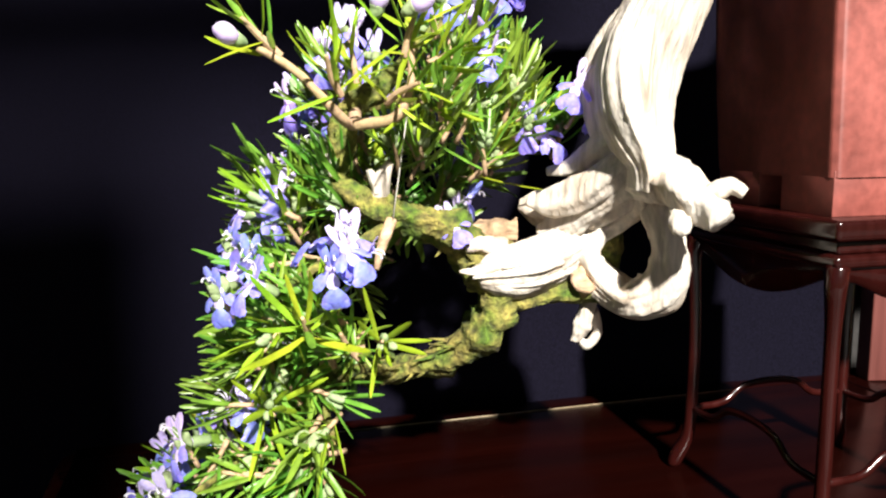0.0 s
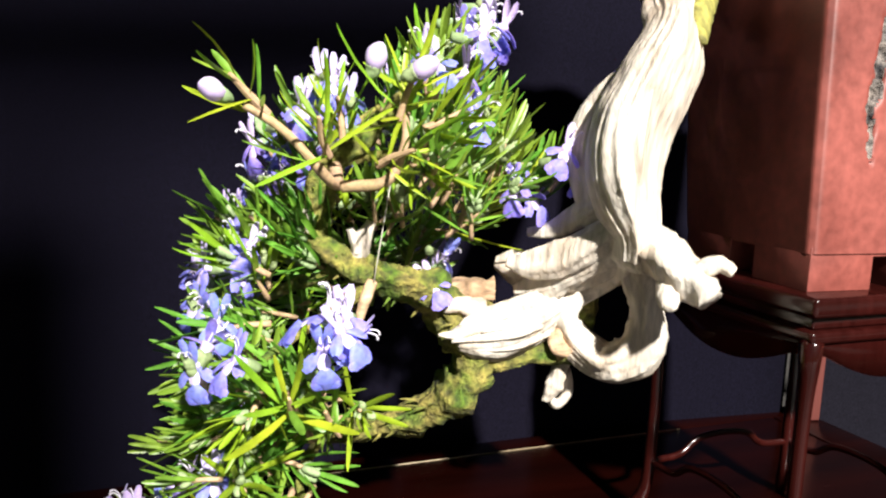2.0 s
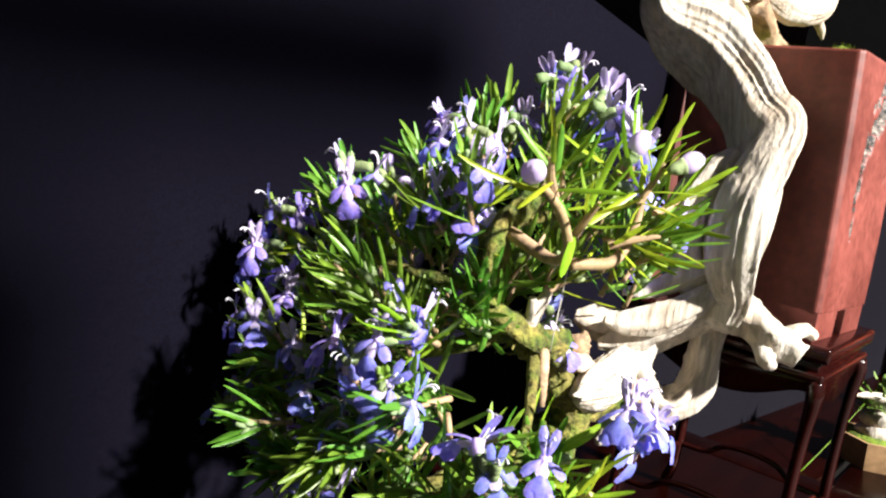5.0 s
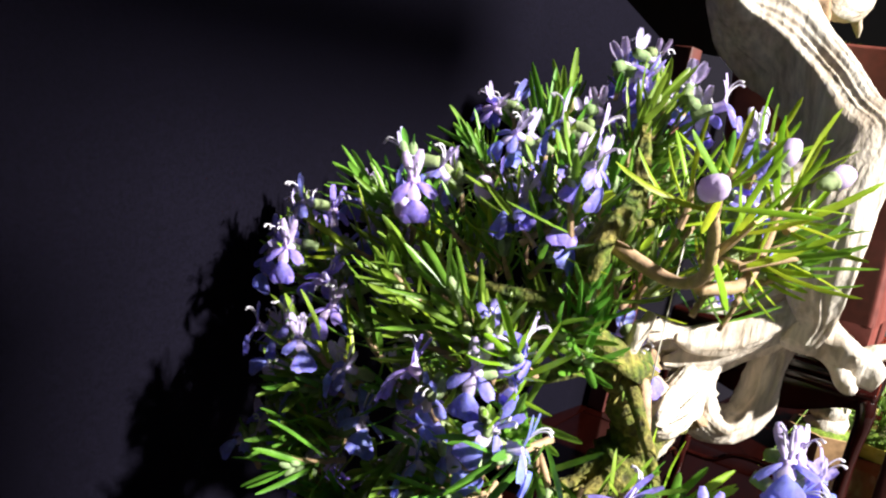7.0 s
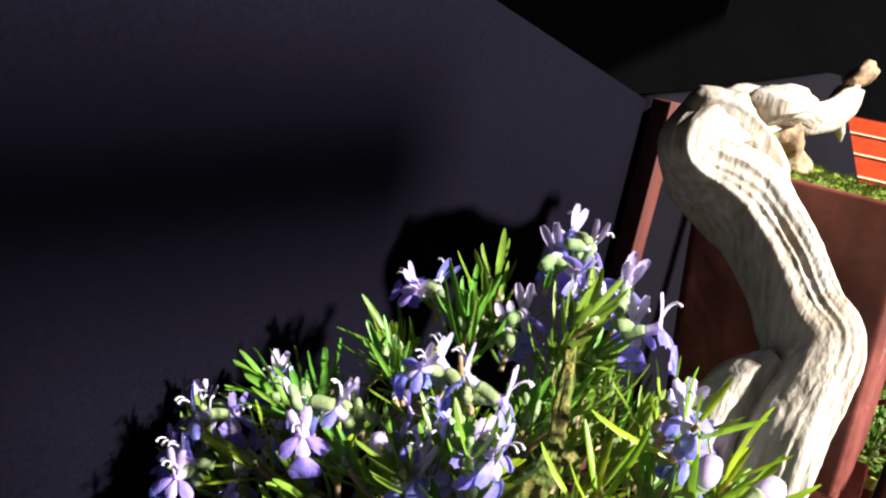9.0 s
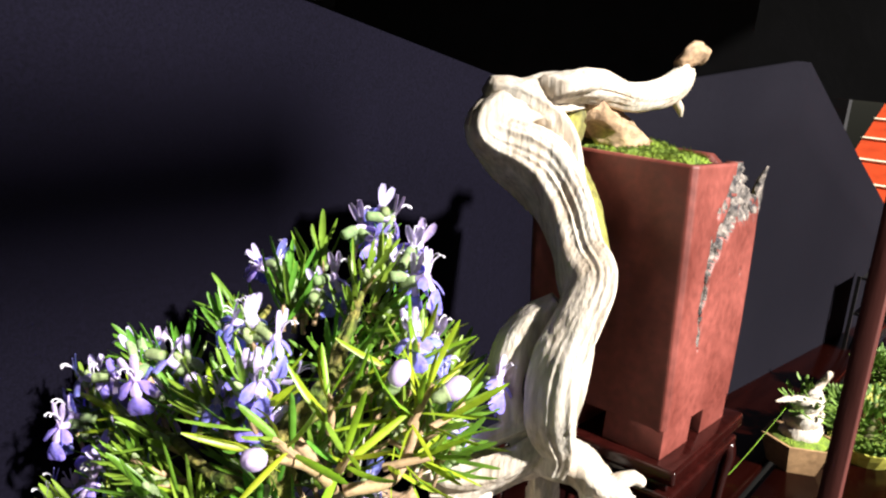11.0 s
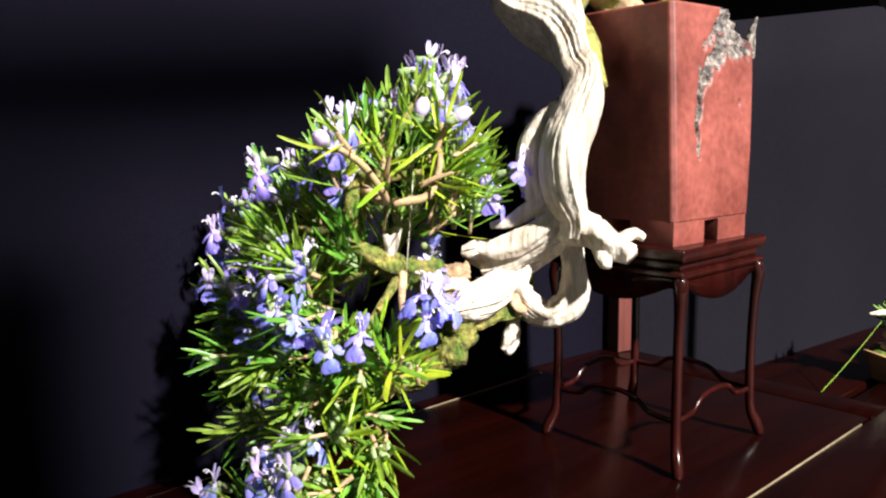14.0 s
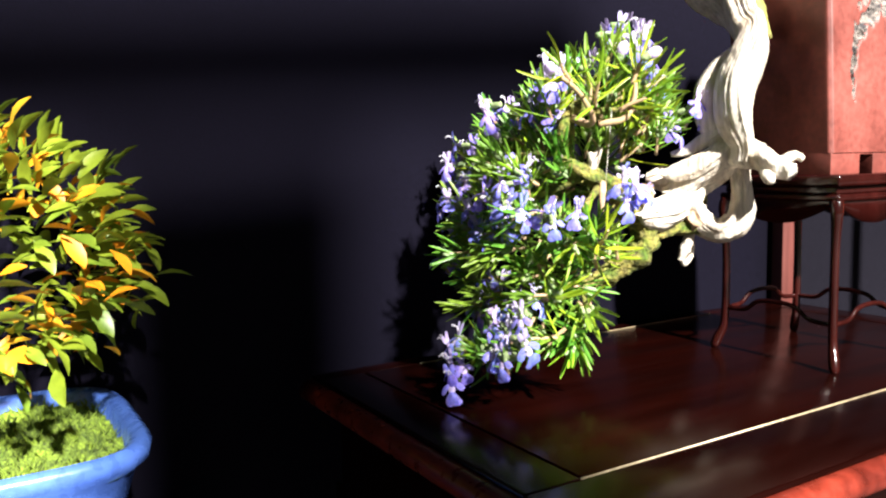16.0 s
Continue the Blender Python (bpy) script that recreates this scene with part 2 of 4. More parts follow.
slab("wall_north_east", (3.3, 0.6201, 0.0), (3.36, 3.6, 2.3), M_DARK, "black curtain beside the far opening")
# unseen slat and posts added to cast the backdrop's dark band and left shade
slab("valance", (-1.3, -0.91, 1.684), (-0.061, -0.89, 1.726), M_DARK, "unseen dark slat added to shade the backdrop")
slab("stall_post_west", (-1.345, -0.915, 0.0), (-1.3001, -0.885, 1.726), M_DARK, "unseen dark post added to shape the backdrop's shade")
slab("stall_post", (-0.388, -1.21, 0.0), (-0.238, -1.19, 1.862), M_DARK, "unseen dark post added to shape the backdrop's shade")

# the display table: frame, panel, groove lines, legs
table = thing("display_table", (0, 0, 0), "dark red lacquered low display table with a framed panel top", "table")
TX0, TX1, TY0, TY1 = -0.230, 0.166, -0.078, 0.160
part("panel", box(bmesh.new(), (-0.2025, -0.0325, TOP - 0.012), (0.1415, 0.1475, TOP - 0.0002), 0.0001), M_TABLE, table)
for nm, lo, hi in (("frame_rail", (TX0, TY0, TOP - 0.016), (TX1, -0.034, TOP)), ("frame_rail", (TX0, 0.148, TOP - 0.016), (TX1, TY1, TOP - 0.0002)),
                   ("frame_rail", (TX0, -0.0338, TOP - 0.016), (-0.204, 0.1478, TOP)), ("frame_rail", (0.143, -0.0338, TOP - 0.016), (TX1, 0.1478, TOP))):
    part(nm, box(bmesh.new(), lo, hi, 0.0001 if lo[1] > 0.12 else 0.0009, segs=2), M_TABLE, table)
for nm, lo, hi in (("apron", (TX0 + 0.012, TY0 + 0.008, TOP - 0.06), (TX1 - 0.012, TY0 + 0.020, TOP - 0.0162)),
                   ("apron", (TX0 + 0.012, TY1 - 0.020, TOP - 0.06), (TX1 - 0.012, TY1 - 0.008, TOP - 0.0162)),
                   ("apron", (TX0 + 0.006, TY0 + 0.022, TOP - 0.06), (TX0 + 0.018, TY1 - 0.022, TOP - 0.0162)),
                   ("apron", (TX1 - 0.018, TY0 + 0.022, TOP - 0.06), (TX1 - 0.006, TY1 - 0.022, TOP - 0.0162))):
    part(nm, box(bmesh.new(), lo, hi, 0.002), M_TABLE, table)
for x in (TX0 + 0.02, TX1 - 0.02):
    for y in (TY0 + 0.02, TY1 - 0.02):
        part("leg", box(bmesh.new(), (x - 0.012, y - 0.012, 0), (x + 0.012, y + 0.012, TOP - 0.0601), 0.002), M_TABLE, table)
part("groove_line", box(bmesh.new(), (-0.204, -0.03390, TOP - 0.001), (0.128, -0.03325, TOP + 0.0002)), M_GILT_GLINT, table, "thin gilt line along the panel's edge, brightened as a glint")
part("groove_line", box(bmesh.new(), (-0.168, 0.14760, TOP - 0.003), (0.080, 0.14785, TOP + 0.00005)), M_GILT_GLINT, table, "thin gilt line along the panel's edge, brightened as a glint")

for nm, rows in (("edge_moulding", [(TX0, TY0 - 0.001, TOP - 0.008, 0.006, 0.007), (0.0, TY0 - 0.001, TOP - 0.008, 0.006, 0.007), (TX1, TY0 - 0.001, TOP - 0.008, 0.006, 0.007)]),
                 ("edge_moulding", [(TX0 - 0.001, TY0, TOP - 0.008, 0.006, 0.007), (TX0 - 0.001, 0.02, TOP - 0.008, 0.006, 0.007), (TX0 - 0.001, TY1, TOP - 0.008, 0.006, 0.007)])):
    part(nm, tube(bmesh.new(), rows, steps=12, sides=16, side_dir=(0.1, 0.1, 1)), M_SUNLIT_EDGE, table, "rounded red lacquer table edge, painted brighter as if sunlit")

# the posts behind
corner = thing("corner_post", (0.159, 0.143, TOP), "square reddish wooden post at the table's back corner", "post")
part("shaft", box(bmesh.new(), (-0.006, -0.006, 0.0), (0.006, 0.006, 0.226), 0.0008), M_POST, corner)
corner.rotation_euler.z = radians(-13)
rp = thing("front_post", (0.250, -0.019, 0), "dark red-brown square wooden post beside the table", "post")
part("shaft", box(bmesh.new(), (-0.006, -0.006, 0.0), (0.006, 0.006, 1.06), 0.001), M_POST, rp)


# ---- the stand ----
def stand():
    th = thing("bonsai_stand", (0.0375, 0.0365, TOP), "tall dark rosewood stand with curved legs and wavy stretchers", "stand")
    H = 0.1045
    th.scale = (0.94, 0.94, 1.0)
    bm = box(bmesh.new(), (-0.0410, -0.0410, H - 0.0062), (0.0410, 0.0410, H), 0.0016, segs=3)
    part("top", bm, M_STAND, th)
    part("waist", box(bmesh.new(), (-0.0375, -0.0375, H - 0.0102), (0.0375, 0.0375, H - 0.0063), 0.0008), M_STAND, th)
    rim = bmesh.new()
    box(rim, (-0.0402, -0.0402, H - 0.0142), (0.0402, 0.0402, H - 0.0103), 0.0016, segs=3)
    part("moulding", rim, M_STAND, th)
    for sx, sy in ((-1, -1), (1, -1), (1, 1), (-1, 1)):
        bm = bmesh.new()
        q = lambda o, z, r: (sx * o, sy * o, z, r, r)
        tube(bm, [q(0.0368, H - 0.0143, 0.0040), q(0.0382, H - 0.020, 0.0034), q(0.0374, H - 0.032, 0.0026), q(0.0368, 0.055, 0.0024),
                  q(0.0368, 0.030, 0.0025), q(0.0375, 0.014, 0.0025), q(0.0400, 0.006, 0.0030), q(0.0412, 0.0016, 0.0028), q(0.0412, 0.0, 0.0020)],
             steps=30, sides=10, side_dir=(sx, sy, 0.01))
        part("leg", bm, M_STAND, th)
    for k in range(4):
        R = Matrix.Rotation(k * math.pi / 2, 3, "Z")
        # apron with a curved lower edge
        bm = bmesh.new()
        n = 24
        cols = []
        for i in range(n + 1):
            x = -0.0345 + 0.069 * i / n
            u = abs(2 * i / n - 1)
            low = H - 0.0143 - 0.0125 * (1 - u ** 2.2) - 0.004 * u ** 8
            cols.append([bm.verts.new(R @ Vector((x, y, z))) for y in (-0.0380, -0.0350) for z in (H - 0.01425, low)])
        for a, b in zip(cols, cols[1:]):
            bm.faces.new((a[0], b[0], b[1], a[1]))
            bm.faces.new((a[3], b[3], b[2], a[2]))
            bm.faces.new((a[1], b[1], b[3], a[3]))
        bmesh.ops.recalc_face_normals(bm, faces=bm.faces)
        part("apron", bm, M_STAND, th)
        bm = bmesh.new()
        rows = []
        for i, (x, z) in enumerate(((-0.036, 0.0245), (-0.022, 0.0255), (-0.013, 0.0310), (0, 0.0325), (0.013, 0.0310), (0.022, 0.0255), (0.036, 0.0245))):
            p = R @ Vector((x, -0.0368, z))
            rows.append((*p, 0.0012, 0.0014))
        tube(bm, rows, steps=36, sides=8, side_dir=R @ Vector((0, 1, 0)))
        part("stretcher", bm, M_STAND, th)
    return th


stand()


# ---- the pot ----
def pot():
    th = thing("bonsai_pot", (0.0345, 0.0335, TOP + 0.1045), "tall square red clay pot, tapered, with one broken corner", "pot")
    H, B, U, FT = 0.108, 0.0297, 0.0340, 0.0115
    half = lambda z: B + (U - B) * (z / H) ** 0.8 + 0.0006 * math.sin(z / H * math.pi)
    bm = bmesh.new()
    n, mz = 72, 84

    def skin(u, z, k):
        """A place of side k at u (-1 to 1) and height z, on the outside."""
        h = half(z)
        e = 1 - 0.030 * max(0, (abs(u) - 0.92) / 0.08) ** 2
        return Matrix.Rotation(k * math.pi / 2, 3, "Z") @ Vector((u * h * e, -h * e, z)) + Vector((0.0065, 0.0105, 0)) * (z / H)

    def crack(u, z):
        """How deep the break on the front goes in, 0 to 1."""
        zz = z / H
        if zz < 0.36:
            return 0.0
        mid = float(np.interp(zz, (0.36, 0.51, 0.60, 0.72, 0.85, 1.0), (-0.38, -0.47, -0.42, -0.22, 0.22, 0.55))) + 0.07 * noise.noise(Vector((zz * 14, 3.1, 0)))
        wide = float(np.interp(zz, (0.36, 0.48, 0.53, 0.60, 0.72, 0.85, 1.0), (0.012, 0.035, 0.085, 0.06, 0.15, 0.40, 0.46)))
        d = 1 - abs(u - mid) / (wide * (1 + 1.3 * noise.noise(Vector((u * 9, zz * 18, 9)))))
        return max(0.0, min(1.0, d * 2.2)) * min(1, (1 - abs(u)) / 0.05)

    for k in range(4):
        g = {}
        for i in range(n + 1):
            for j in range(mz + 1):
                u, z = 2 * i / n - 1, FT + (H - FT) * j / mz
                zt = z
                dep = crack(u, z) if k == 0 else 0.0
                if k == 0 and u > 0.42:
                    drop = 0.018 * ((u - 0.42) / 0.58) ** 0.8 * (1 + 0.9 * (1 - u) * noise.noise(Vector((u * 15, 1.7, 0))))
                    zt = FT + (H - drop - FT) * j / mz
                if k == 1 and u < -0.35:
                    zt = FT + (H - 0.018 * (-0.35 - u) / 0.65 - FT) * j / mz
                p = skin(u, zt, k)
                inward = Vector((-p.x, -p.y, 0)).normalized()
                p += inward * (dep * (0.0030 + 0.0028 * noise.noise(p * 330)) - 0.00015 * noise.noise(p * 90))
                g[i, j] = (bm.verts.new(p), dep)
        for i in range(n):
            for j in range(mz):
                q = [g[i, j], g[i + 1, j], g[i + 1, j + 1], g[i, j + 1]]
                bm.faces.new([v for v, _ in q]).material_index = 1 if sum(d for _, d in q) > 1.0 else 0
        # rim and inner wall
        inner = []
        for i in range(n + 1):
            p = g[i, mz][0].co
            a = bm.verts.new(Vector((p.x * 0.86, p.y * 0.86, p.z)))
            b = bm.verts.new(Vector((p.x * 0.84, p.y * 0.84, H - 0.016)))
            inner.append((a, b))
        for i in range(n):
            bm.faces.new((g[i, mz][0], g[i + 1, mz][0], inner[i + 1][0], inner[i][0])).material_index = 1 if (k == 0 and i > n * 0.8) else 0
            bm.faces.new((inner[i][0], inner[i + 1][0], inner[i + 1][1], inner[i][1]))
    bmesh.ops.remove_doubles(bm, verts=bm.verts, dist=2e-5)
    body = part("body", bm, [M_CLAY, M_BREAK], th)
    bm = box(bmesh.new(), (-B + 0.001, -B + 0.001, FT - 0.001), (B - 0.001, B - 0.001, FT + 0.003))
    part("base", bm, M_CLAY, th, smooth=False)
    for sx in (-1, 1):
        for sy in (-1, 1):
            bm = box(bmesh.new(), (sx * B - (0.024 if sx > 0 else 0), sy * B - (0.024 if sy > 0 else 0), 0), (sx * B + (0.024 if sx < 0 else 0), sy * B + (0.024 if sy < 0 else 0), FT + 0.0020), 0.0003)
            part("foot", bm, M_CLAY, th).location = (0.0005, 0.0009, 0)
    # broken splinter on the torn corner
    bm = bmesh.new()
    tube(bm, [(0.0385, -0.0225, H - 0.022, 0.003, 0.002), (0.0395, -0.0225, H - 0.010, 0.0024, 0.0016), (0.0420, -0.0240, H - 0.002, 0.0006, 0.0005)], 10, 8, rough=0.5)
    part("splinter", bm, M_BREAK, th, "jagged grey splinter of broken clay")
    part("soil", box(bmesh.new(), (-0.0215, -0.0170, H - 0.030), (0.0335, 0.0380, H - 0.020)), M_SOIL, th)
    th.rotation_euler.z = radians(-3)
    return th


pot()

# moss cushion in the pot
bm = bmesh.new()
rng = random.Random(4)
n = 60
vs = {}
for i in range(n + 1):
    for j in range(n + 1):
        x, y = -0.0295 + 0.059 * i / n, -0.0295 + 0.059 * j / n
        e = min(1, 6 * (1 - max(abs(x), abs(y)) / 0.0296))
        z = 0.0065 * e + 0.0035 * e * noise.noise(Vector((x * 70, y * 70, 2))) + 0.0016 * e * noise.noise(Vector((x * 400, y * 400, 5)))
        z -= 0.016 * max(0.0, min(1.0, ((x - y) / 0.059 - 0.35) / 0.5))
        vs[i, j] = bm.verts.new((x, y, z))
for i in range(n):
    for j in range(n):
        bm.faces.new((vs[i, j], vs[i + 1, j], vs[i + 1, j + 1], vs[i, j + 1]))
for _ in range(2600):
    i, j = rng.randrange(2, n - 1), rng.randrange(2, n - 1)
    p = vs[i, j].co + Vector((rng.uniform(-5, 5), rng.uniform(-5, 5), 0)) * 1e-4
    d = Vector((rng.uniform(-1, 1), rng.uniform(-1, 1), 1.6)).normalized() * rng.uniform(0.0012, 0.0026)
    s = d.orthogonal().normalized() * 0.00025
    bm.faces.new([bm.verts.new(c) for c in (p - s, p + s, p + d)])
moss = part("moss_cushion", bm, M_MOSS)
moss.location = (0.041, 0.0435, TOP + 0.1045 + 0.1020)
tagged(moss, "bright green moss cushion filling the red clay pot", "moss", kind="stuff")
label = part("plant_label", box(bmesh.new(), (-0.0030, -0.0004, -0.010), (0.0030, 0.0004, 0.008), 0.0003), M_LABEL)
label.location = (0.052, 0.064, TOP + 0.1045 + 0.110)
tagged(label, "small white plastic plant label stuck in the moss", "label")

# ---- the rosemary: wood ----
tree = thing("rosemary_bonsai", (0.050, 0.050, TOP + 0.205), "cascading rosemary bonsai with bleached deadwood trunk and violet flowers", "bonsai")
tree_at = Matrix.Translation(-Vector(tree.location))


def wood(name, rows, mat, label="", **kw):
    bm = bmesh.new()
    tube(bm, [(*T(*r[:3]), r[3] / 1000, r[4] / 1000) for r in rows], **kw)
    bm.transform(tree_at)
    return part(name, bm, mat, tree, label)


wood("trunk", [(4, 62, 231, 8, 7), (-12, 67, 230, 13, 9), (-27, 71, 225, 11, 10), (-33, 73, 218, 10, 9), (-26, 66, 211, 17, 9), (-21, 57, 205, 18, 9.5), (-22, 48, 198, 16.5, 9), (-28, 38, 189, 16, 8.5),
               (-35, 30, 180, 16.5, 8.5), (-38, 24, 173, 19, 9), (-43, 24, 164, 19.5, 10), (-48, 26, 152, 20.5, 11), (-50, 26, 141, 20, 11), (-49, 25, 131, 16, 10), (-46, 23, 121, 11.5, 7), (-46, 24, 113, 8, 6)],
     M_DEAD, "bleached cream-white twisted deadwood trunk", steps=230, sides=110, ridge=0.10, lobes=8, rough=0.04, sharp=0.75, side_dir=(0.45, -0.9, 0), seed=1.3, twist=0.9, flow=1.3)
wood("deadwood_strap", [(-34, 74, 232, 5, 4), (-24, 68, 229, 10, 7), (-12, 62, 221, 12, 7), (-10, 55, 210, 11, 7), (-17, 46, 200, 8, 6), (-29, 36, 190, 4, 4)], M_DEAD,
     "bleached flat strap of deadwood across the bend", steps=60, sides=40, ridge=0.14, lobes=7, rough=0.04, sharp=0.7, side_dir=(0.4, -1, 0), seed=2.9, flow=0.8)
wood("root_limb", [(52, 52, 203, 9, 7), (44, 56, 214, 9, 6), (28, 60, 222, 9, 7), (8, 61, 228, 10, 8)], M_TAN, "weathered tan root base rising from the moss",
     steps=40, sides=24, ridge=0.5, lobes=12, rough=0.2, seed=4.4)
wood("jin", [(-20, 61, 233, 12, 6), (0, 60, 236, 13, 8), (18, 57, 235, 11, 7), (36, 54, 233, 8, 6), (54, 50, 235, 7, 5.5), (66, 47, 240, 6, 5), (70, 46, 246, 4.5, 4.5)], M_DEAD,
     "bleached dead limb stretching over the pot", steps=70, sides=36, ridge=0.5, lobes=10, rough=0.08, sharp=0.6, side_dir=(0, 1, 0), seed=7.1, flow=0.8)
wood("jin_cap", [(64, 48, 247, 3, 2), (70, 46, 251, 7, 3), (77, 44, 252, 5, 2.6), (81, 43, 250, 2, 1)], M_TAN, "brown weathered cap on the dead limb", steps=24, sides=16, ridge=0.3, rough=0.4, seed=2.2)
wood("jin", [(62, 48, 236, 3, 3), (68, 46, 230, 2, 2), (70, 45, 226, 0.5, 0.5)], M_DEAD, steps=14, sides=10, rough=0.3)
wood("live_vein", [(6, 60, 224, 4.5, 3.5), (-8, 55, 212, 5, 4), (-12, 47, 204, 5, 4), (-18, 37, 194, 4.5, 3.6), (-26, 28, 185, 3.6, 3), (-33, 18, 175, 1.5, 1.5)], M_VEIN,
     "olive-green living bark strip along the trunk", steps=60, sides=18, ridge=0.3, lobes=7, rough=0.2, seed=9.0)
# the fan of dead wood below the knee
for rows in ([(-45, 30, 168, 5, 4), (-50, 37, 159, 8.5, 5), (-54, 40, 149, 9.5, 5.5), (-55, 40, 138, 8.5, 5), (-53, 37, 127, 6, 5), (-50, 33, 117, 4, 4)],
             [(-46, 24, 174, 5, 4), (-51, 19, 162, 6, 5), (-54, 18, 148, 6.5, 5), (-52, 20, 134, 6, 4.5), (-48, 22, 119, 4, 3)]):
    wood("deadwood_fold", rows, M_DEAD, "cream deadwood fold flaring from the trunk", steps=60, sides=36, ridge=0.16, lobes=6, rough=0.06, sharp=0.6, side_dir=(0.3, 1, 0), seed=rows[0][1] * 0.37, twist=0.4, flow=0.8)
for rows in ([(-45, 34, 112, 6, 4), (-52, 44, 106, 8, 3.5), (-60, 54, 103, 7.5, 3), (-66, 61, 104, 6, 2.4), (-70, 66, 105, 2, 1)],
             [(-48, 24, 124, 5, 4), (-55, 32, 116, 6, 3.4), (-61, 40, 110, 6, 2.8), (-67, 48, 107, 4.5, 2.2), (-72, 54, 107, 1.5, 1)],
             [(-50, 26, 132, 4, 3), (-56, 36, 125, 4, 2.4), (-61, 45, 119, 3.5, 2), (-66, 52, 117, 1.5, 1)],
             [(-46, 22, 120, 6, 5), (-43, 32, 110, 5, 4.5), (-44, 40, 103, 4.5, 4), (-50, 48, 96, 4, 3.6), (-57, 51, 92, 3, 3)],
             [(-48, 28, 116, 5, 3), (-56, 40, 107, 6, 3), (-62, 50, 100, 5, 2.4), (-67, 57, 97, 2, 1)]):
    wood("deadwood_fan", rows, M_DEAD, "grey-white folded lobe of deadwood", steps=60, sides=32, ridge=0.35, lobes=6, rough=0.08, sharp=0.7, side_dir=(0.2, -0.3, 1), seed=rows[1][1] * 0.7, twist=0.5, flow=0.8)
wood("jin", [(-84, 48, 88, 3.5, 3), (-91, 47, 87, 2, 1.6), (-97, 47, 87, 0.5, 0.5)], M_DEAD, steps=20, sides=12, ridge=0.4, rough=0.2)
wood("jin", [(-80, 52, 92, 4, 3), (-88, 54, 94, 3, 2.4), (-93, 54, 93, 1, 1)], M_DEAD, steps=20, sides=12, ridge=0.5, rough=0.25, seed=3.7)
wood("deadwood_knot", [(-74, 58, 97, 4, 4), (-82, 60, 97, 6, 5), (-90, 61, 95, 3, 3)], M_TAN, "brown shredded knot of old wood", steps=30, sides=20, ridge=0.7, lobes=12, rough=0.3, seed=3.0)
wood("jin", [(-46, 26, 120, 8, 7), (-42, 15, 115, 7.5, 6), (-39, 6, 110, 6.5, 5.5), (-38, -1, 107, 4, 3.5)], M_DEAD, steps=40, sides=20, ridge=0.5, lobes=7, rough=0.2, seed=6.1)
wood("jin", [(-39, 6, 112, 4, 3), (-35, 1, 115, 3, 2.4), (-32, -2, 113, 1.6, 1.5)], M_DEAD, steps=16, sides=10, rough=0.4)
wood("jin", [(-41, 12, 109, 4, 3), (-45, 8, 104, 3.4, 3), (-47, 5, 103, 2, 1.6)], M_DEAD, steps=16, sides=10, rough=0.4)
wood("deadwood_loop", [(-42, 30, 114, 7, 6), (-36, 31, 103, 6, 5.5), (-33, 32, 91, 7, 6), (-35, 35, 80, 8.5, 7), (-42, 42, 76, 9, 7), (-50, 48, 82, 8, 6), (-53, 50, 91, 7, 6), (-50, 46, 100, 5, 4)], M_DEAD,
     "bleached deadwood ring with a dark hole", steps=90, sides=40, ridge=0.4, lobes=9, rough=0.12, sharp=0.4, seed=8.8, flow=2)
wood("deadwood_base", [(-50, 48, 96, 3, 3), (-58, 49, 93, 7, 5), (-67, 49, 89, 10, 6.5), (-77, 49, 86, 10, 6.5), (-85, 49, 85, 7, 5), (-90, 49, 84, 3, 3)], M_DEAD, "broken bleached stub of deadwood",
     steps=70, sides=48, ridge=0.34, lobes=9, rough=0.08, sharp=0.6, side_dir=(0, 0, 1), seed=2.6, flow=0.6)
wood("deadwood_base", [(-52, 50, 88, 3, 3), (-56, 47, 84, 4, 3), (-53, 44, 79, 3.5, 3)], M_TAN, "brown torn wood fibres", steps=24, sides=20, ridge=0.7, lobes=9, rough=0.3, seed=5.5)
wood("live_vein", [(-40, 42, 74, 4, 3), (-50, 49, 78, 5, 4), (-62, 52, 78, 5, 4), (-76, 55, 76, 6, 5), (-86, 57, 79, 7, 6)], M_BARK, "mossy living bark under the deadwood", steps=50, sides=18, ridge=0.3, rough=0.35, seed=1.1)
wood("live_vein", [(-45, 50, 100, 4, 3), (-44, 52, 90, 5, 3), (-45, 53, 80, 4, 3)], M_BARK, steps=24, sides=14, ridge=0.3, rough=0.35, seed=1.9)
wood("jin", [(-49, 52, 76, 3, 2.5), (-51, 55, 66, 3, 2.5), (-53, 57, 59, 2, 1.5)], M_DEAD, steps=24, sides=14, ridge=0.3, rough=0.5, seed=4.9)
wood("jin", [(-48, 54, 70, 2, 2), (-45, 56, 62, 1.6, 1.6), (-48, 58, 57, 1.6, 1.5), (-52, 57, 60, 1, 1)], M_DEAD, steps=24, sides=10, rough=0.4, seed=5.1)
for rows in ([(-62, 44, 93, 1.6, 1), (-72, 43, 91, 1.8, 1), (-84, 45, 88, 0.8, 0.6)], [(-60, 46, 86, 1.4, 1), (-72, 44, 83, 1.6, 1), (-86, 46, 82, 0.6, 0.5)], [(-64, 43, 89, 1.2, 0.9), (-76, 42, 87, 1.4, 0.9), (-93, 46, 85, 0.5, 0.4)]):
    wood("deadwood_fibre", rows, M_DEAD, "long splintered fibre on the broken stub", steps=16, sides=8, ridge=0.4, rough=0.3, seed=rows[0][2] * 0.3)
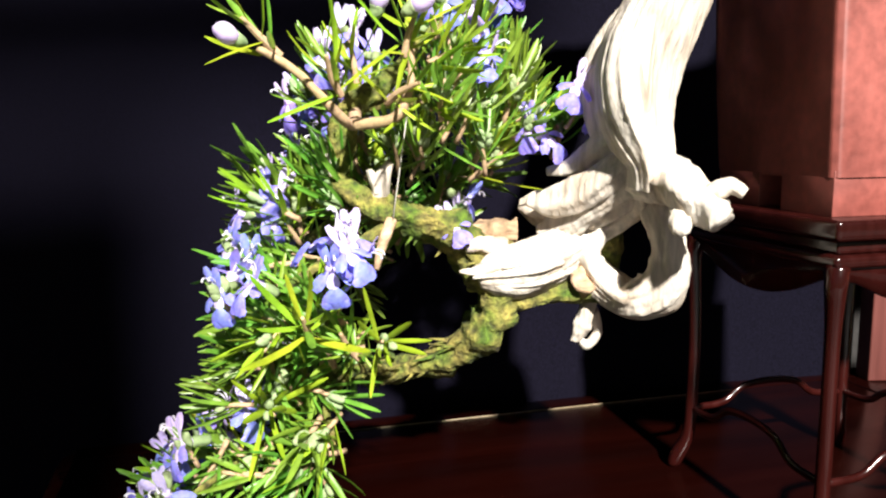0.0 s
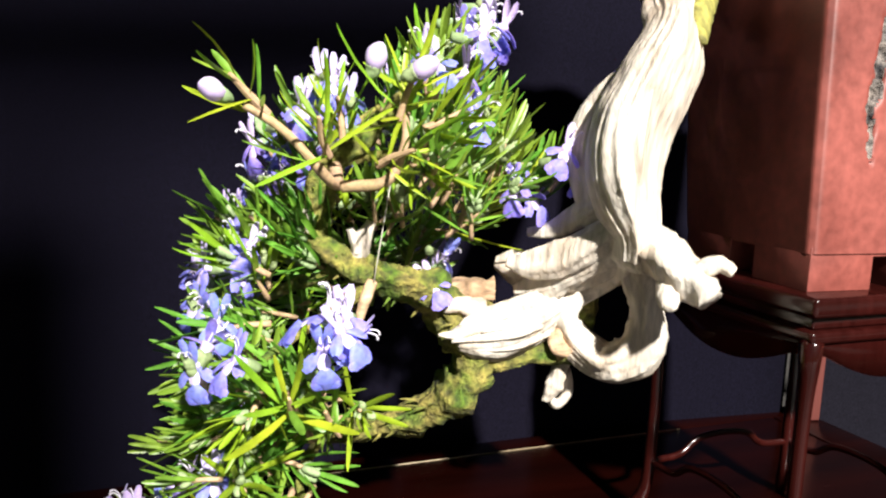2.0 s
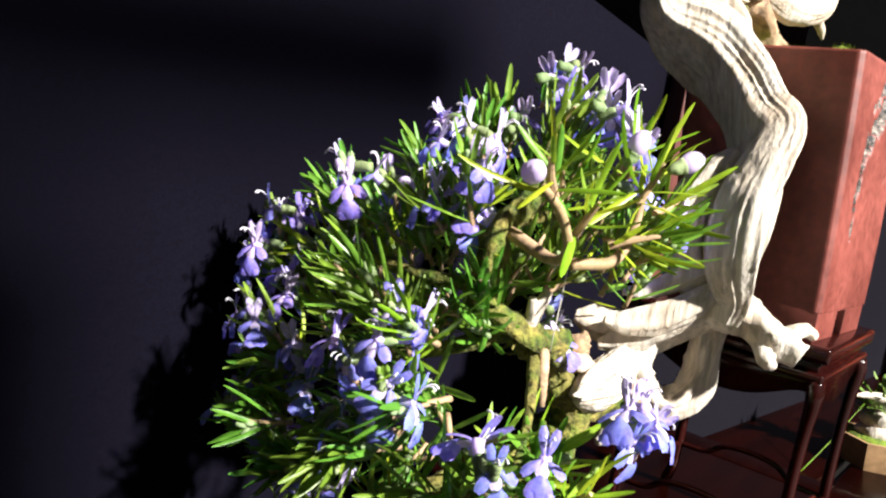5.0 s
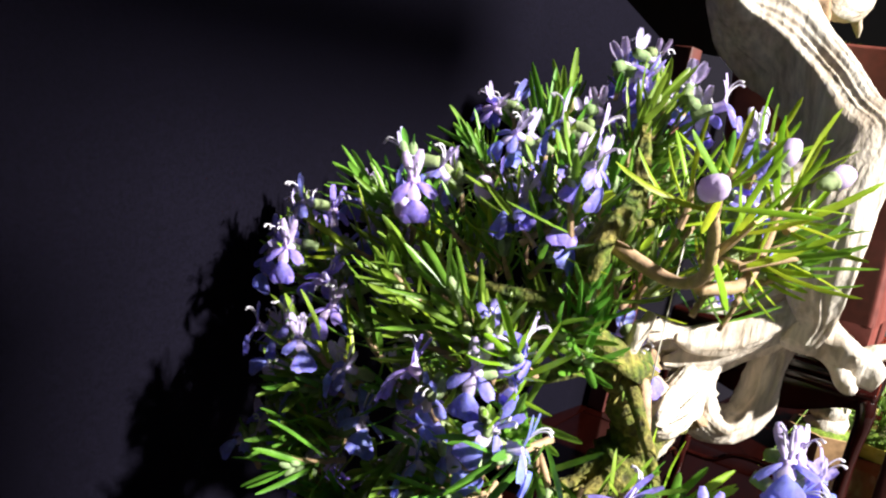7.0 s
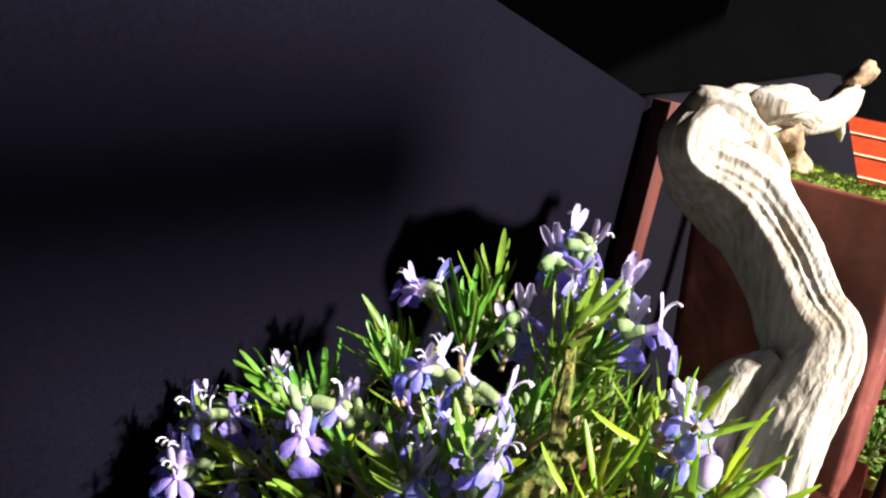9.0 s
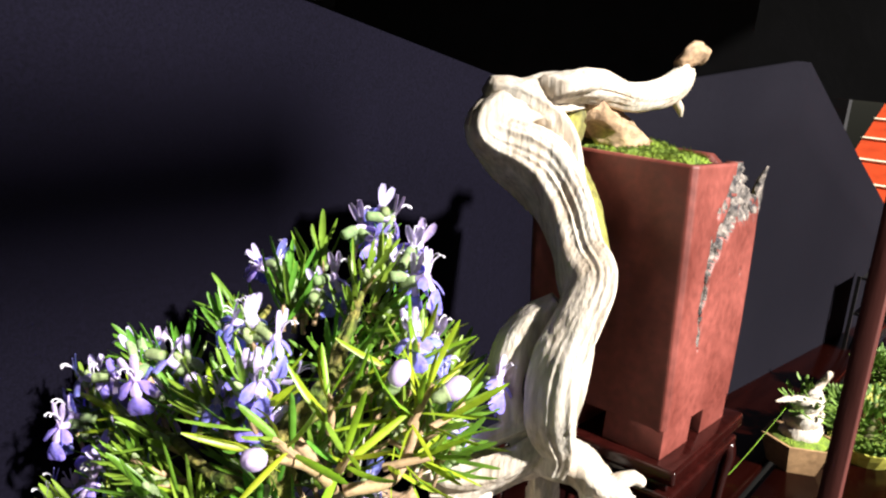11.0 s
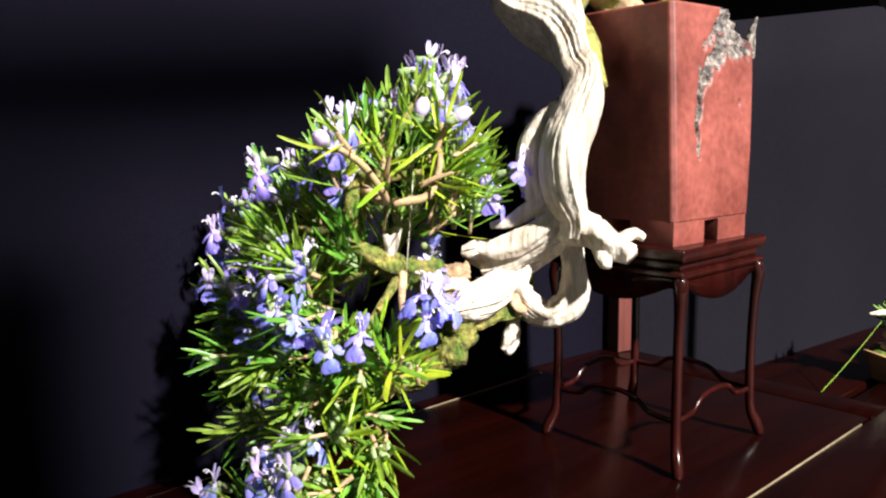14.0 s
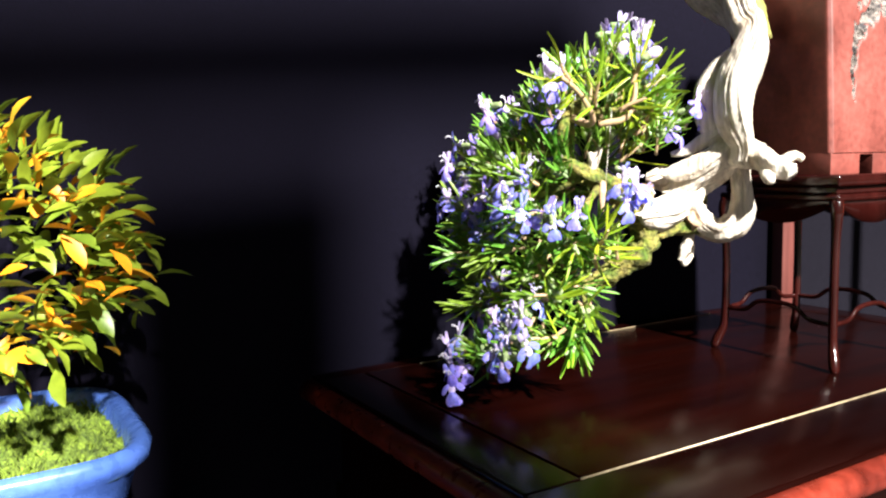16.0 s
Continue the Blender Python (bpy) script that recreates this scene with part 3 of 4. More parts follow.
# living branches
wood("branch", [(-82, 57, 84, 8, 7), (-92, 58, 93, 6.5, 6), (-104, 56, 101, 5.5, 5), (-116, 54, 106, 5, 5), (-127, 58, 110, 4.5, 4.5), (-131, 62, 117, 4, 4), (-130, 64, 128, 4, 4), (-126, 64, 138, 3.4, 3.4), (-116, 62, 146, 2.6, 2.6), (-104, 66, 158, 2, 2), (-92, 72, 168, 1.4, 1.4)],
     M_BARK, "mossy brown living branch", steps=110, sides=18, ridge=0.7, lobes=9, rough=0.62, seed=3.9, flow=3)
wood("branch", [(-84, 56, 84, 8, 7), (-82, 57, 70, 7, 6.5), (-90, 63, 59, 6, 5.5), (-102, 70, 51, 5, 4.5), (-116, 79, 46, 4, 3.6), (-132, 86, 44, 2.8, 2.6), (-150, 82, 42, 2, 2), (-168, 68, 36, 1.2, 1.2)],
     M_BARK, "mossy brown living branch", steps=100, sides=18, ridge=0.7, lobes=9, rough=0.62, seed=4.2, flow=3)
for rows in ([(-128, 66, 132, 2.6, 2.6), (-122, 84, 138, 2, 2), (-112, 102, 146, 1.5, 1.5), (-98, 106, 156, 1, 1)],
             [(-130, 63, 120, 2.6, 2.6), (-134, 84, 118, 2, 2), (-130, 112, 118, 1.5, 1.5), (-124, 138, 112, 1, 1)],
             [(-122, 56, 108, 3, 3), (-134, 70, 100, 2.2, 2.2), (-142, 92, 90, 1.6, 1.6), (-146, 120, 76, 1, 1)],
             [(-112, 55, 104, 2.4, 2.4), (-128, 44, 98, 1.8, 1.8), (-144, 34, 92, 1.3, 1.3), (-156, 28, 86, 0.9, 0.9)],
             [(-112, 76, 48, 2.4, 2.4), (-128, 56, 56, 1.8, 1.8), (-140, 38, 52, 1.3, 1.3), (-138, 36, 40, 0.9, 0.9)],
             [(-124, 64, 138, 2.2, 2.2), (-104, 64, 140, 1.7, 1.7), (-84, 62, 142, 1.2, 1.2), (-70, 62, 146, 0.9, 0.9)],
             [(-136, 86, 44, 2, 2), (-152, 60, 38, 1.5, 1.5), (-170, 40, 34, 1, 1), (-182, 30, 30, 0.8, 0.8)]):
    wood("branchlet", rows, M_BARK, steps=40, sides=10, rough=0.25, seed=rows[0][0])
for rows in ([(-126, 62, 136, 2.2, 2.2), (-130, 44, 132, 1.7, 1.7), (-136, 36, 136, 1.4, 1.4), (-146, 34, 146, 1.2, 1.2), (-156, 34, 152, 1, 1)],
             [(-130, 38, 132, 1.7, 1.7), (-120, 31, 134, 1.5, 1.5), (-116, 29, 143, 1.2, 1.2), (-116, 28, 152, 1, 1)]):
    wood("twig", rows, M_TWIG, "pale brown bare twig", steps=40, sides=12, ridge=0.1, rough=0.2, seed=rows[0][1])
for rows in ([(-120, 54, 108, 3, 2.4), (-120, 51, 116, 2.6, 2), (-118, 50, 121, 1.6, 1.4)], [(-121, 52, 112, 2, 2), (-124, 51, 119, 1.2, 1.2)], [(-118, 48, 104, 1.8, 1.6), (-122, 44, 96, 1.4, 1.3), (-124, 42, 90, 0.8, 0.8)],
             [(-131, 62, 112, 2, 2), (-135, 60, 120, 1.6, 1.4), (-136, 60, 126, 0.8, 0.8)]):
    wood("jin", rows, M_TAN if rows[0][2] == 104 else M_DEAD, steps=20, sides=10, rough=0.35, seed=rows[0][2])

# ---- the rosemary: leaves and flowers ----
rng = random.Random(11)


def needle(bm, base, way, length, width, curl, mat=0, up=Vector((0, 0, 1))):
    """A narrow leaf with a fold along its middle and a rounded tip."""
    way = way.normalized()
    side = way.cross(up)
    side = side.normalized() if side.length > 1e-3 else way.orthogonal().normalized()
    nrm = side.cross(way)
    rows = []
    for s, w in ((0, 0.45), (0.3, 0.95), (0.65, 1.0), (0.9, 0.7), (1.0, 0.2)):
        c = base + way * length * s + nrm * curl * length * s * s
        h = width * w * 0.5
        rows.append([bm.verts.new(c - side * h - nrm * h * 0.35), bm.verts.new(c + nrm * h * 0.25), bm.verts.new(c + side * h - nrm * h * 0.35)])
    for a, b in zip(rows, rows[1:]):
        for i in (0, 1):
            bm.faces.new((a[i], a[i + 1], b[i + 1], b[i])).material_index = mat


def blob(bm, c, r, mat, stretch=1.0, way=Vector((0, 0, 1)), u=8, v=5):
    """A small rounded bud."""
    before = set(bm.verts)
    q = bmesh.ops.create_uvsphere(bm, u_segments=u, v_segments=v, radius=r)
    rot = way.to_track_quat("Z", "Y").to_matrix()
    for w in q["verts"]:
        p = w.co.copy()
        p.z *= stretch
        w.co = rot @ p + c
        for f in w.link_faces:
            f.material_index = mat


def sprig_mesh(seed, length, count, mats, buds, nl=(0.014, 0.0235)):
    r = random.Random(seed)
    bm = bmesh.new()
    tube(bm, [(0, 0, 0, 0.0009, 0.0009), (r.uniform(-1, 1) * 0.001, 0, length * 0.5, 0.0008, 0.0008), (r.uniform(-2, 2) * 0.001, r.uniform(-2, 2) * 0.001, length, 0.0005, 0.0005)], 6, 6, mat=1)
    for i in range(count):
        s = (i + 0.5) / count
        a = i * 2.4 + r.uniform(-0.3, 0.3)
        lean = 0.95 - 0.65 * s + r.uniform(-0.2, 0.2)
        way = Vector((math.cos(a) * math.sin(lean), math.sin(a) * math.sin(lean), math.cos(lean)))
        n = r.uniform(*nl) * (1 - 0.35 * s)
        needle(bm, Vector((0, 0, length * (0.08 + 0.92 * s))), way, n, r.uniform(0.0014, 0.0021), r.uniform(-0.10, 0.28), 0)
    for i in range(buds):
        a = i * 2.1
        z = length * (0.72 + 0.3 * i / max(buds, 1))
        c = Vector((math.cos(a) * 0.0016, math.sin(a) * 0.0016, z))
        blob(bm, c, r.uniform(0.0009, 0.0014), 2, 1.8, Vector((math.cos(a) * 0.6, math.sin(a) * 0.6, 1)).normalized(), 7, 5)
    me = bpy.data.meshes.new("sprig")
    bm.to_mesh(me)
    bm.free()
    for m in mats:
        me.materials.append(m)
    me.polygons.foreach_set("use_smooth", [True] * len(me.polygons))
    return me


GREEN, YELLOW = (M_LEAF, M_TWIG, M_BUD), (M_YLEAF, M_TWIG, M_BUD)
SPRIGS = [sprig_mesh(1, 0.014, 11, GREEN, 4), sprig_mesh(2, 0.017, 12, GREEN, 7), sprig_mesh(3, 0.013, 9, GREEN, 9), sprig_mesh(4, 0.018, 13, GREEN, 3), sprig_mesh(5, 0.014, 10, YELLOW, 6)]
SPIKES = [sprig_mesh(21, 0.011, 7, GREEN, 11, (0.006, 0.009)), sprig_mesh(22, 0.013, 9, GREEN, 13, (0.006, 0.010))]
HEART = T(-112, 78, 96)


def put(name, me, at, way, spin, size=1.0):
    ob = new(name, me)
    ob.parent = tree
    q = Vector(way).normalized().to_track_quat("Z", "Y") @ Euler((0, 0, spin)).to_quaternion()
    ob.matrix_basis = Matrix.LocRotScale(Vector(at) - Vector(tree.location), q, (size, size, size))
    return ob


def leaf_piece(length, width, curl, mat):
    bm = bmesh.new()
    needle(bm, Vector(), Vector((0, 1, 0)), length, width, curl)
    me = bpy.data.meshes.new("leaf")
    bm.to_mesh(me)
    bm.free()
    me.materials.append(mat)
    me.polygons.foreach_set("use_smooth", [True] * len(me.polygons))
    return me


LEAVES_Y = [leaf_piece(0.020, 0.0020, 0.18, M_YLEAF), leaf_piece(0.025, 0.0020, 0.30, M_YLEAF), leaf_piece(0.016, 0.0022, 0.05, M_LEAF), leaf_piece(0.021, 0.0019, -0.1, M_YLEAF)]


LEAVES_G = [leaf_piece(0.016, 0.0018, 0.12, M_LEAF), leaf_piece(0.018, 0.0019, 0.22, M_LEAF), leaf_piece(0.014, 0.0017, -0.05, M_LEAF)]


def leafy_shoot(at, way, count, size, leaves=LEAVES_Y):
    """A near shoot whose long leaves are pieces of their own."""
    bm = bmesh.new()
    tube(bm, [(0, 0, 0, 0.0010, 0.0010), (0.0006, 0, 0.006, 0.0009, 0.0009), (0, 0.0005, 0.012, 0.0005, 0.0005)], 6, 8, rough=0.2)
    me = bpy.data.meshes.new("shoot")
    bm.to_mesh(me)
    bm.free()
    me.materials.append(M_TWIG)
    ob = put("shoot", me, at, way, rng.uniform(0, 6.3), size)
    for i in range(count):
        s_, a = (i + 0.5) / count, i * 2.4 + rng.uniform(-0.3, 0.3)
        lean = 1.25 - 0.85 * s_ + rng.uniform(-0.2, 0.2)
        d = Vector((math.cos(a) * math.sin(lean), math.sin(a) * math.sin(lean), math.cos(lean)))
        lf = new("leaf", rng.choice(leaves))
        lf.parent = ob
        k = rng.uniform(0.75, 1.1) * (1 - 0.4 * s_)
        lf.matrix_basis = Matrix.LocRotScale((0, 0, 0.012 * s_), d.to_track_quat("Y", "Z"), (k, k, k))


# clumps of shoots: x, y, z, spread and number, in millimetres from the stand's foot
CLUMPS_TOP = [(-84, 72, 166, 9, 8), (-93, 100, 158, 10, 9), (-102, 116, 150, 9, 8), (-100, 76, 146, 9, 6), (-122, 96, 130, 10, 9), (-128, 78, 138, 9, 8), (-118, 128, 128, 10, 9),
              (-126, 146, 110, 10, 9), (-70, 70, 150, 8, 6), (-64, 64, 138, 8, 6), (-80, 50, 140, 9, 7), (-78, 80, 132, 10, 7)]
CLUMPS_BACK = [(-128, 38, 72, 7, 4), (-84, 84, 116, 9, 6), (-98, 94, 108, 10, 7), (-94, 104, 128, 9, 6), (-112, 104, 104, 10, 7), (-104, 120, 120, 9, 6), (-122, 112, 84, 9, 6), (-74, 66, 122, 7, 4), (-128, 84, 66, 8, 5)]
CLUMPS_MID = [(-108, 28, 136, 8, 5), (-92, 40, 134, 8, 6), (-134, 108, 108, 10, 8), (-144, 86, 104, 9, 8), (-148, 68, 98, 9, 8), (-142, 128, 92, 10, 9), (-148, 120, 70, 9, 9),
              (-150, 104, 58, 9, 8), (-140, 136, 78, 8, 6), (-134, 62, 112, 7, 5), (-136, 96, 84, 9, 6), (-152, 84, 76, 9, 8), (-104, 62, 128, 9, 5)]
CLUMPS_LOW = [(-154, 34, 84, 8, 8), (-142, 26, 80, 7, 6), (-152, 52, 70, 9, 8), (-156, 46, 56, 9, 8), (-144, 38, 50, 7, 6), (-146, 38, 37, 7, 6), (-156, 40, 36, 8, 7), (-152, 74, 50, 9, 8),
              (-172, 46, 38, 7, 6), (-178, 62, 28, 7, 5), (-130, 40, 64, 8, 4), (-160, 88, 46, 8, 6)]
for x, y, z, spread, count in CLUMPS_TOP + CLUMPS_BACK + CLUMPS_MID + CLUMPS_LOW:
    c = T(x, y, z - 3)
    for _ in range(max(3, round(count * 0.70))):
        o = Vector((rng.gauss(0, 1), rng.gauss(0, 1), rng.gauss(0, 1))) * spread * 0.55e-3
        p = c + o
        out = (p - HEART).normalized() * 0.75 + Vector((0, 0, 0.42)) + Vector((rng.gauss(0, 1), rng.gauss(0, 1), rng.gauss(0, 1))) * 0.38
        out.normalize()
        if y < 42 and rng.random() < 0.32:
            leafy_shoot(p - out * 0.008, out, 12, 1.0, LEAVES_G)
        else:
            tagged(put("sprig", rng.choice(SPRIGS), p - out * 0.008, out, rng.uniform(0, 6.3), rng.uniform(0.8, 1.15)), kind="stuff")
for x, y, z, w in ((-118, 28, 150, (0.2, -0.3, 1)), (-112, 26, 148, (0.9, -0.3, 0.5)), (-134, 36, 140, (-0.4, -0.6, 0.8)), (-150, 34, 150, (-0.6, -0.2, 0.6)), (-122, 32, 138, (0.5, -0.8, 0.4)), (-128, 46, 144, (-0.2, -0.1, 1)),
                   (-94, 48, 152, (0.4, -0.3, 0.9)), (-106, 38, 156, (-0.3, -0.3, 1)), (-146, 22, 76, (-0.2, -0.7, 0.5))):
    leafy_shoot(T(x, y, z), Vector(w), rng.randrange(9, 13), rng.uniform(0.9, 1.2))


def petal(bm, base, way, nrm, length, width, bend, mat, notch=0.0, n=5):
    """One lobe of a flower, cupped, widest beyond its middle."""
    side = way.cross(nrm).normalized()
    rows = []
    for i in range(n + 1):
        s = i / n
        w = width * (0.30 + 0.9 * math.sin(min(s * 1.25, 1) * math.pi * 0.62)) * (1 if s < 0.85 else 1 - (s - 0.85) * 3.2)
        c = base + way * length * s + nrm * bend * length * s * s
        rows.append([bm.verts.new(c + side * w * u * 0.5 + nrm * (0.18 * width * (1 - u * u))) for u in (-1, -0.5, 0, 0.5, 1)])
    for a, b in zip(rows, rows[1:]):
        for i in range(4):
            bm.faces.new((a[i], a[i + 1], b[i + 1], b[i])).material_index = mat


def flower_mesh(seed):
    """A two-lipped rosemary flower facing +Y with its hood up, 16 mm high."""
    r = random.Random(seed)
    bm = bmesh.new()
    V = Vector
    tube(bm, [(0, -0.0060, -0.0012, 0.0014, 0.0014), (0, -0.0030, -0.0003, 0.0017, 0.0017), (0, -0.0008, 0.0002, 0.0014, 0.0014)], 6, 9, mat=2, ridge=0.15, lobes=5)
    tube(bm, [(0, -0.0012, 0.0002, 0.0012, 0.0012), (0, 0.0012, 0.0008, 0.0014, 0.0013), (0, 0.0026, 0.0014, 0.0017, 0.0015)], 6, 9, mat=1)
    for sx in (-1, 1):
        petal(bm, V((sx * 0.0005, 0.0022, 0.0018)), V((sx * 0.20, 0.10 + r.uniform(-0.1, 0.1), 1)).normalized(), V((0, 1, 0)), 0.0074, 0.0021, -0.15, 1 if seed % 2 else 0)
        petal(bm, V((sx * 0.0010, 0.0026, 0.0006)), V((sx * 0.85, 0.55, -0.42 + r.uniform(-0.15, 0.15))).normalized(), V((0, 0.6, 1)).normalized(), 0.0056, 0.0027, -0.35, 0)
    petal(bm, V((0, 0.0026, 0.0003)), V((r.uniform(-0.1, 0.1), 0.75, -0.55)).normalized(), V((0, 0.55, 0.75)).normalized(), 0.0042, 0.0028, -0.4, 1)
    petal(bm, V((0, 0.0052, -0.0026)), V((r.uniform(-0.1, 0.1), 0.32, -0.95)).normalized(), V((0, 0.95, 0.32)).normalized(), 0.0060, 0.0058, -0.30, 0, n=6)
    for sx in (-1, 1):
        petal(bm, V((sx * 0.0014, 0.0058, -0.0060)), V((sx * 0.55, 0.2, -0.85)).normalized(), V((0, 0.95, 0.3)).normalized(), 0.0028, 0.0030, -0.2, 0, n=3)
    for sx in (-1, 1):
        tube(bm, [(sx * 0.0004, 0.0018, 0.0022, 0.00022, 0.00022), (sx * 0.0007, 0.0034, 0.0058, 0.0002, 0.0002), (sx * 0.0010, 0.0052, 0.0072, 0.0002, 0.0002), (sx * 0.0011, 0.0064, 0.0066, 0.00042, 0.0004)], 10, 5, mat=3)
    me = bpy.data.meshes.new("flower")
    bm.to_mesh(me)
    bm.free()
    for m in (M_PETAL, M_THROAT, M_BUD, M_STAMEN):
        me.materials.append(m)
    me.polygons.foreach_set("use_smooth", [True] * len(me.polygons))
    return me


FLOWERS = [flower_mesh(s) for s in (1, 2, 3)]
BLOOM_TOP = [(-73, 82, 187), (-80, 87, 183), (-77, 67, 179), (-79, 77, 174), (-85, 61, 174), (-102, 41, 165), (-87, 116, 165), (-95, 88, 164), (-126, 79, 162), (-113, 94, 156), (-133, 74, 153),
             (-91, 44, 152), (-115, 86, 145), (-136, 116, 145), (-129, 79, 143), (-126, 107, 143), (-115, 97, 142), (-61, 45, 139), (-122, 79, 137), (-114, 147, 126), (-135, 151, 125), (-70, 50, 128)]
BLOOM_MID = [(-126, 156, 120), (-116, 135, 117), (-140, 148, 114), (-130, 159, 114), (-151, 75, 111), (-133, 136, 109), (-124, 152, 109), (-96, 62, 104), (-141, 126, 105), (-134, 160, 105), (-159, 73, 104),
             (-135, 10, 103), (-141, 10, 97), (-157, 130, 96), (-158, 83, 96), (-162, 66, 95), (-146, 98, 92), (-158, 20, 91), (-153, 111, 90), (-167, 28, 89), (-140, 149, 85), (-154, 79, 82)]
BLOOM_LOW = [(-148, 112, 81), (-138, 141, 80), (-150, 128, 78), (-150, 135, 69), (-146, 124, 62), (-155, 138, 60), (-146, 103, 58), (-150, 122, 54), (-150, 95, 50), (-156, 70, 42), (-161, 91, 39),
             (-179, 44, 38), (-173, 63, 36), (-184, 28, 36), (-184, 76, 29), (-184, 52, 28), (-191, 70, 17), (-178, 34, 46), (-166, 52, 46), (-188, 34, 28)]
for x, y, z in BLOOM_TOP + BLOOM_MID + BLOOM_LOW:
    p0 = T(x, y, z)
    out = p0 - HEART
    d = Vector((out.x, out.y, out.z * 0.4)).normalized()
    for k in range(rng.choice((2, 2, 3)) if x > -150 or y > 60 else rng.choice((1, 2, 2))):
        yaw = math.atan2(out.y, out.x) + rng.gauss(0, 0.6) + (1.3 * rng.choice((-1, 1)) if k else 0)
        p = p0 + d * 0.0005 + (Vector((math.cos(yaw), math.sin(yaw), 0)) * 0.005 + Vector((0, 0, rng.uniform(-6, 4))) * 1e-3 if k else Vector())
        ob = new("flower", rng.choice(FLOWERS))
        ob.parent = tree
        size = rng.uniform(0.88, 1.12)
        rot = Euler((rng.gauss(-0.1, 0.35), rng.gauss(0, 0.35), yaw - math.pi / 2)).to_quaternion()
        ob.matrix_basis = Matrix.LocRotScale(p - tree.location, rot, (size, size, size))
    if rng.random() < 0.75:
        tagged(put("bud_spike", rng.choice(SPIKES), p0 - d * 0.002 - Vector((0, 0, 0.008)), Vector((d.x * 0.5, d.y * 0.5, 1)), rng.uniform(0, 6), rng.uniform(0.8, 1.1)), kind="stuff")
for x, y, z, w in ((-161, 34, 154, (-0.7, -0.4, 0.3)), (-125, 29, 162, (0.1, -0.4, 1)), (-118, 19, 161, (0.6, -0.5, 0.4)), (-131, 96, 140, (-0.6, 0, 0.6)), (-128, 122, 128, (-0.5, 0, 0.8))):
    bm = bmesh.new()
    tube(bm, [(0, 0, 0, 0.0014, 0.0014), (0.0002, 0, 0.0022, 0.0026, 0.0024), (0.0003, 0.0002, 0.0048, 0.0027, 0.0025), (0.0002, 0, 0.0066, 0.0016, 0.0015), (0, 0, 0.0073, 0.0003, 0.0003)], 16, 14, ridge=0.12, lobes=4, seed=2.0)
    tube(bm, [(0, 0, -0.003, 0.0007, 0.0007), (0, 0, -0.001, 0.0018, 0.0018), (0, 0, 0.0014, 0.0022, 0.0022)], 8, 10, mat=1, ridge=0.2, lobes=5)
    me = bpy.data.meshes.new("flower_bud")
    bm.to_mesh(me)
    bm.free()
    me.materials.append(M_PALE)
    me.materials.append(M_BUD)
    me.polygons.foreach_set("use_smooth", [True] * len(me.polygons))
    put("flower_bud", me, T(x, y, z), w, 0)

fr = random.Random(31)
for i in range(46):
    u = fr.random()
    base = Vector((-88 - 40 * u, 60 + 18 * u, 60 - 14 * u)) if i % 2 else Vector((-90 - 38 * u, 57, 92 + 17 * u))
    o = Vector((fr.gauss(0, 1), fr.gauss(0, 1), fr.gauss(0, 1))).normalized()
    b = base + o * (5.2 - 1.6 * u)
    e = b + o * fr.uniform(0.6, 2.2) + Vector((-fr.uniform(2, 5), 0, fr.uniform(-1, 1)))
    wood("bark_flake", [(*(b - o * 1.5), 0.9, 0.5), (*b, 0.8, 0.4), (*e, 0.15, 0.15)], M_BARK, steps=5, sides=5, rough=0.3, seed=i * 0.7)

# spider thread hanging in the crown
wood("thread", [(-112, 48, 140, 0.12, 0.12), (-118, 46, 104, 0.12, 0.12)], M_SILK, "fine spider thread", steps=4, sides=4)


# ---- the shrub in the blue pot ----
def leaf_mesh(name, mat, length, width):
    bm = bmesh.new()
    rows = []
    for s, w in ((0, 0.15), (0.2, 0.6), (0.45, 1.0), (0.7, 0.85), (0.9, 0.4), (1, 0.06)):
        h = width * w * 0.5
        z = 0.12 * length * math.sin(s * 2.6)
        rows.append([bm.verts.new((-h, length * s, z + h * 0.3)), bm.verts.new((0, length * s, z)), bm.verts.new((h, length * s, z + h * 0.3))])
    for a, b in zip(rows, rows[1:]):
        for i in (0, 1):
            bm.faces.new((a[i], a[i + 1], b[i + 1], b[i]))
    me = bpy.data.meshes.new(name)
    bm.to_mesh(me)
    bm.free()
    me.materials.append(mat)
    me.polygons.foreach_set("use_smooth", [True] * len(me.polygons))
    return me


SX, SY = -0.418, 0.135
shrub = thing("azalea_bonsai", (SX, SY, 0.752), "rounded small-leaved shrub with green and orange leaves in a blue pot", "bonsai")
bm = bmesh.new()
tube(bm, [(0, 0, -0.02, 0.028, 0.024), (0.004, 0, 0.01, 0.022, 0.020), (0.0, 0.004, 0.035, 0.014, 0.013), (-0.004, 0, 0.06, 0.009, 0.009), (0, 0, 0.085, 0.005, 0.005)], 40, 20, ridge=0.2, rough=0.35)
part("trunk", bm, M_TRUNK, shrub, "thick mossy brown trunk")
L_G, L_O = leaf_mesh("leaf", M_OLEAF, 0.0185, 0.0072), leaf_mesh("leaf", M_ORANGE, 0.016, 0.0068)
lr = random.Random(5)
crown_bm = bmesh.new()
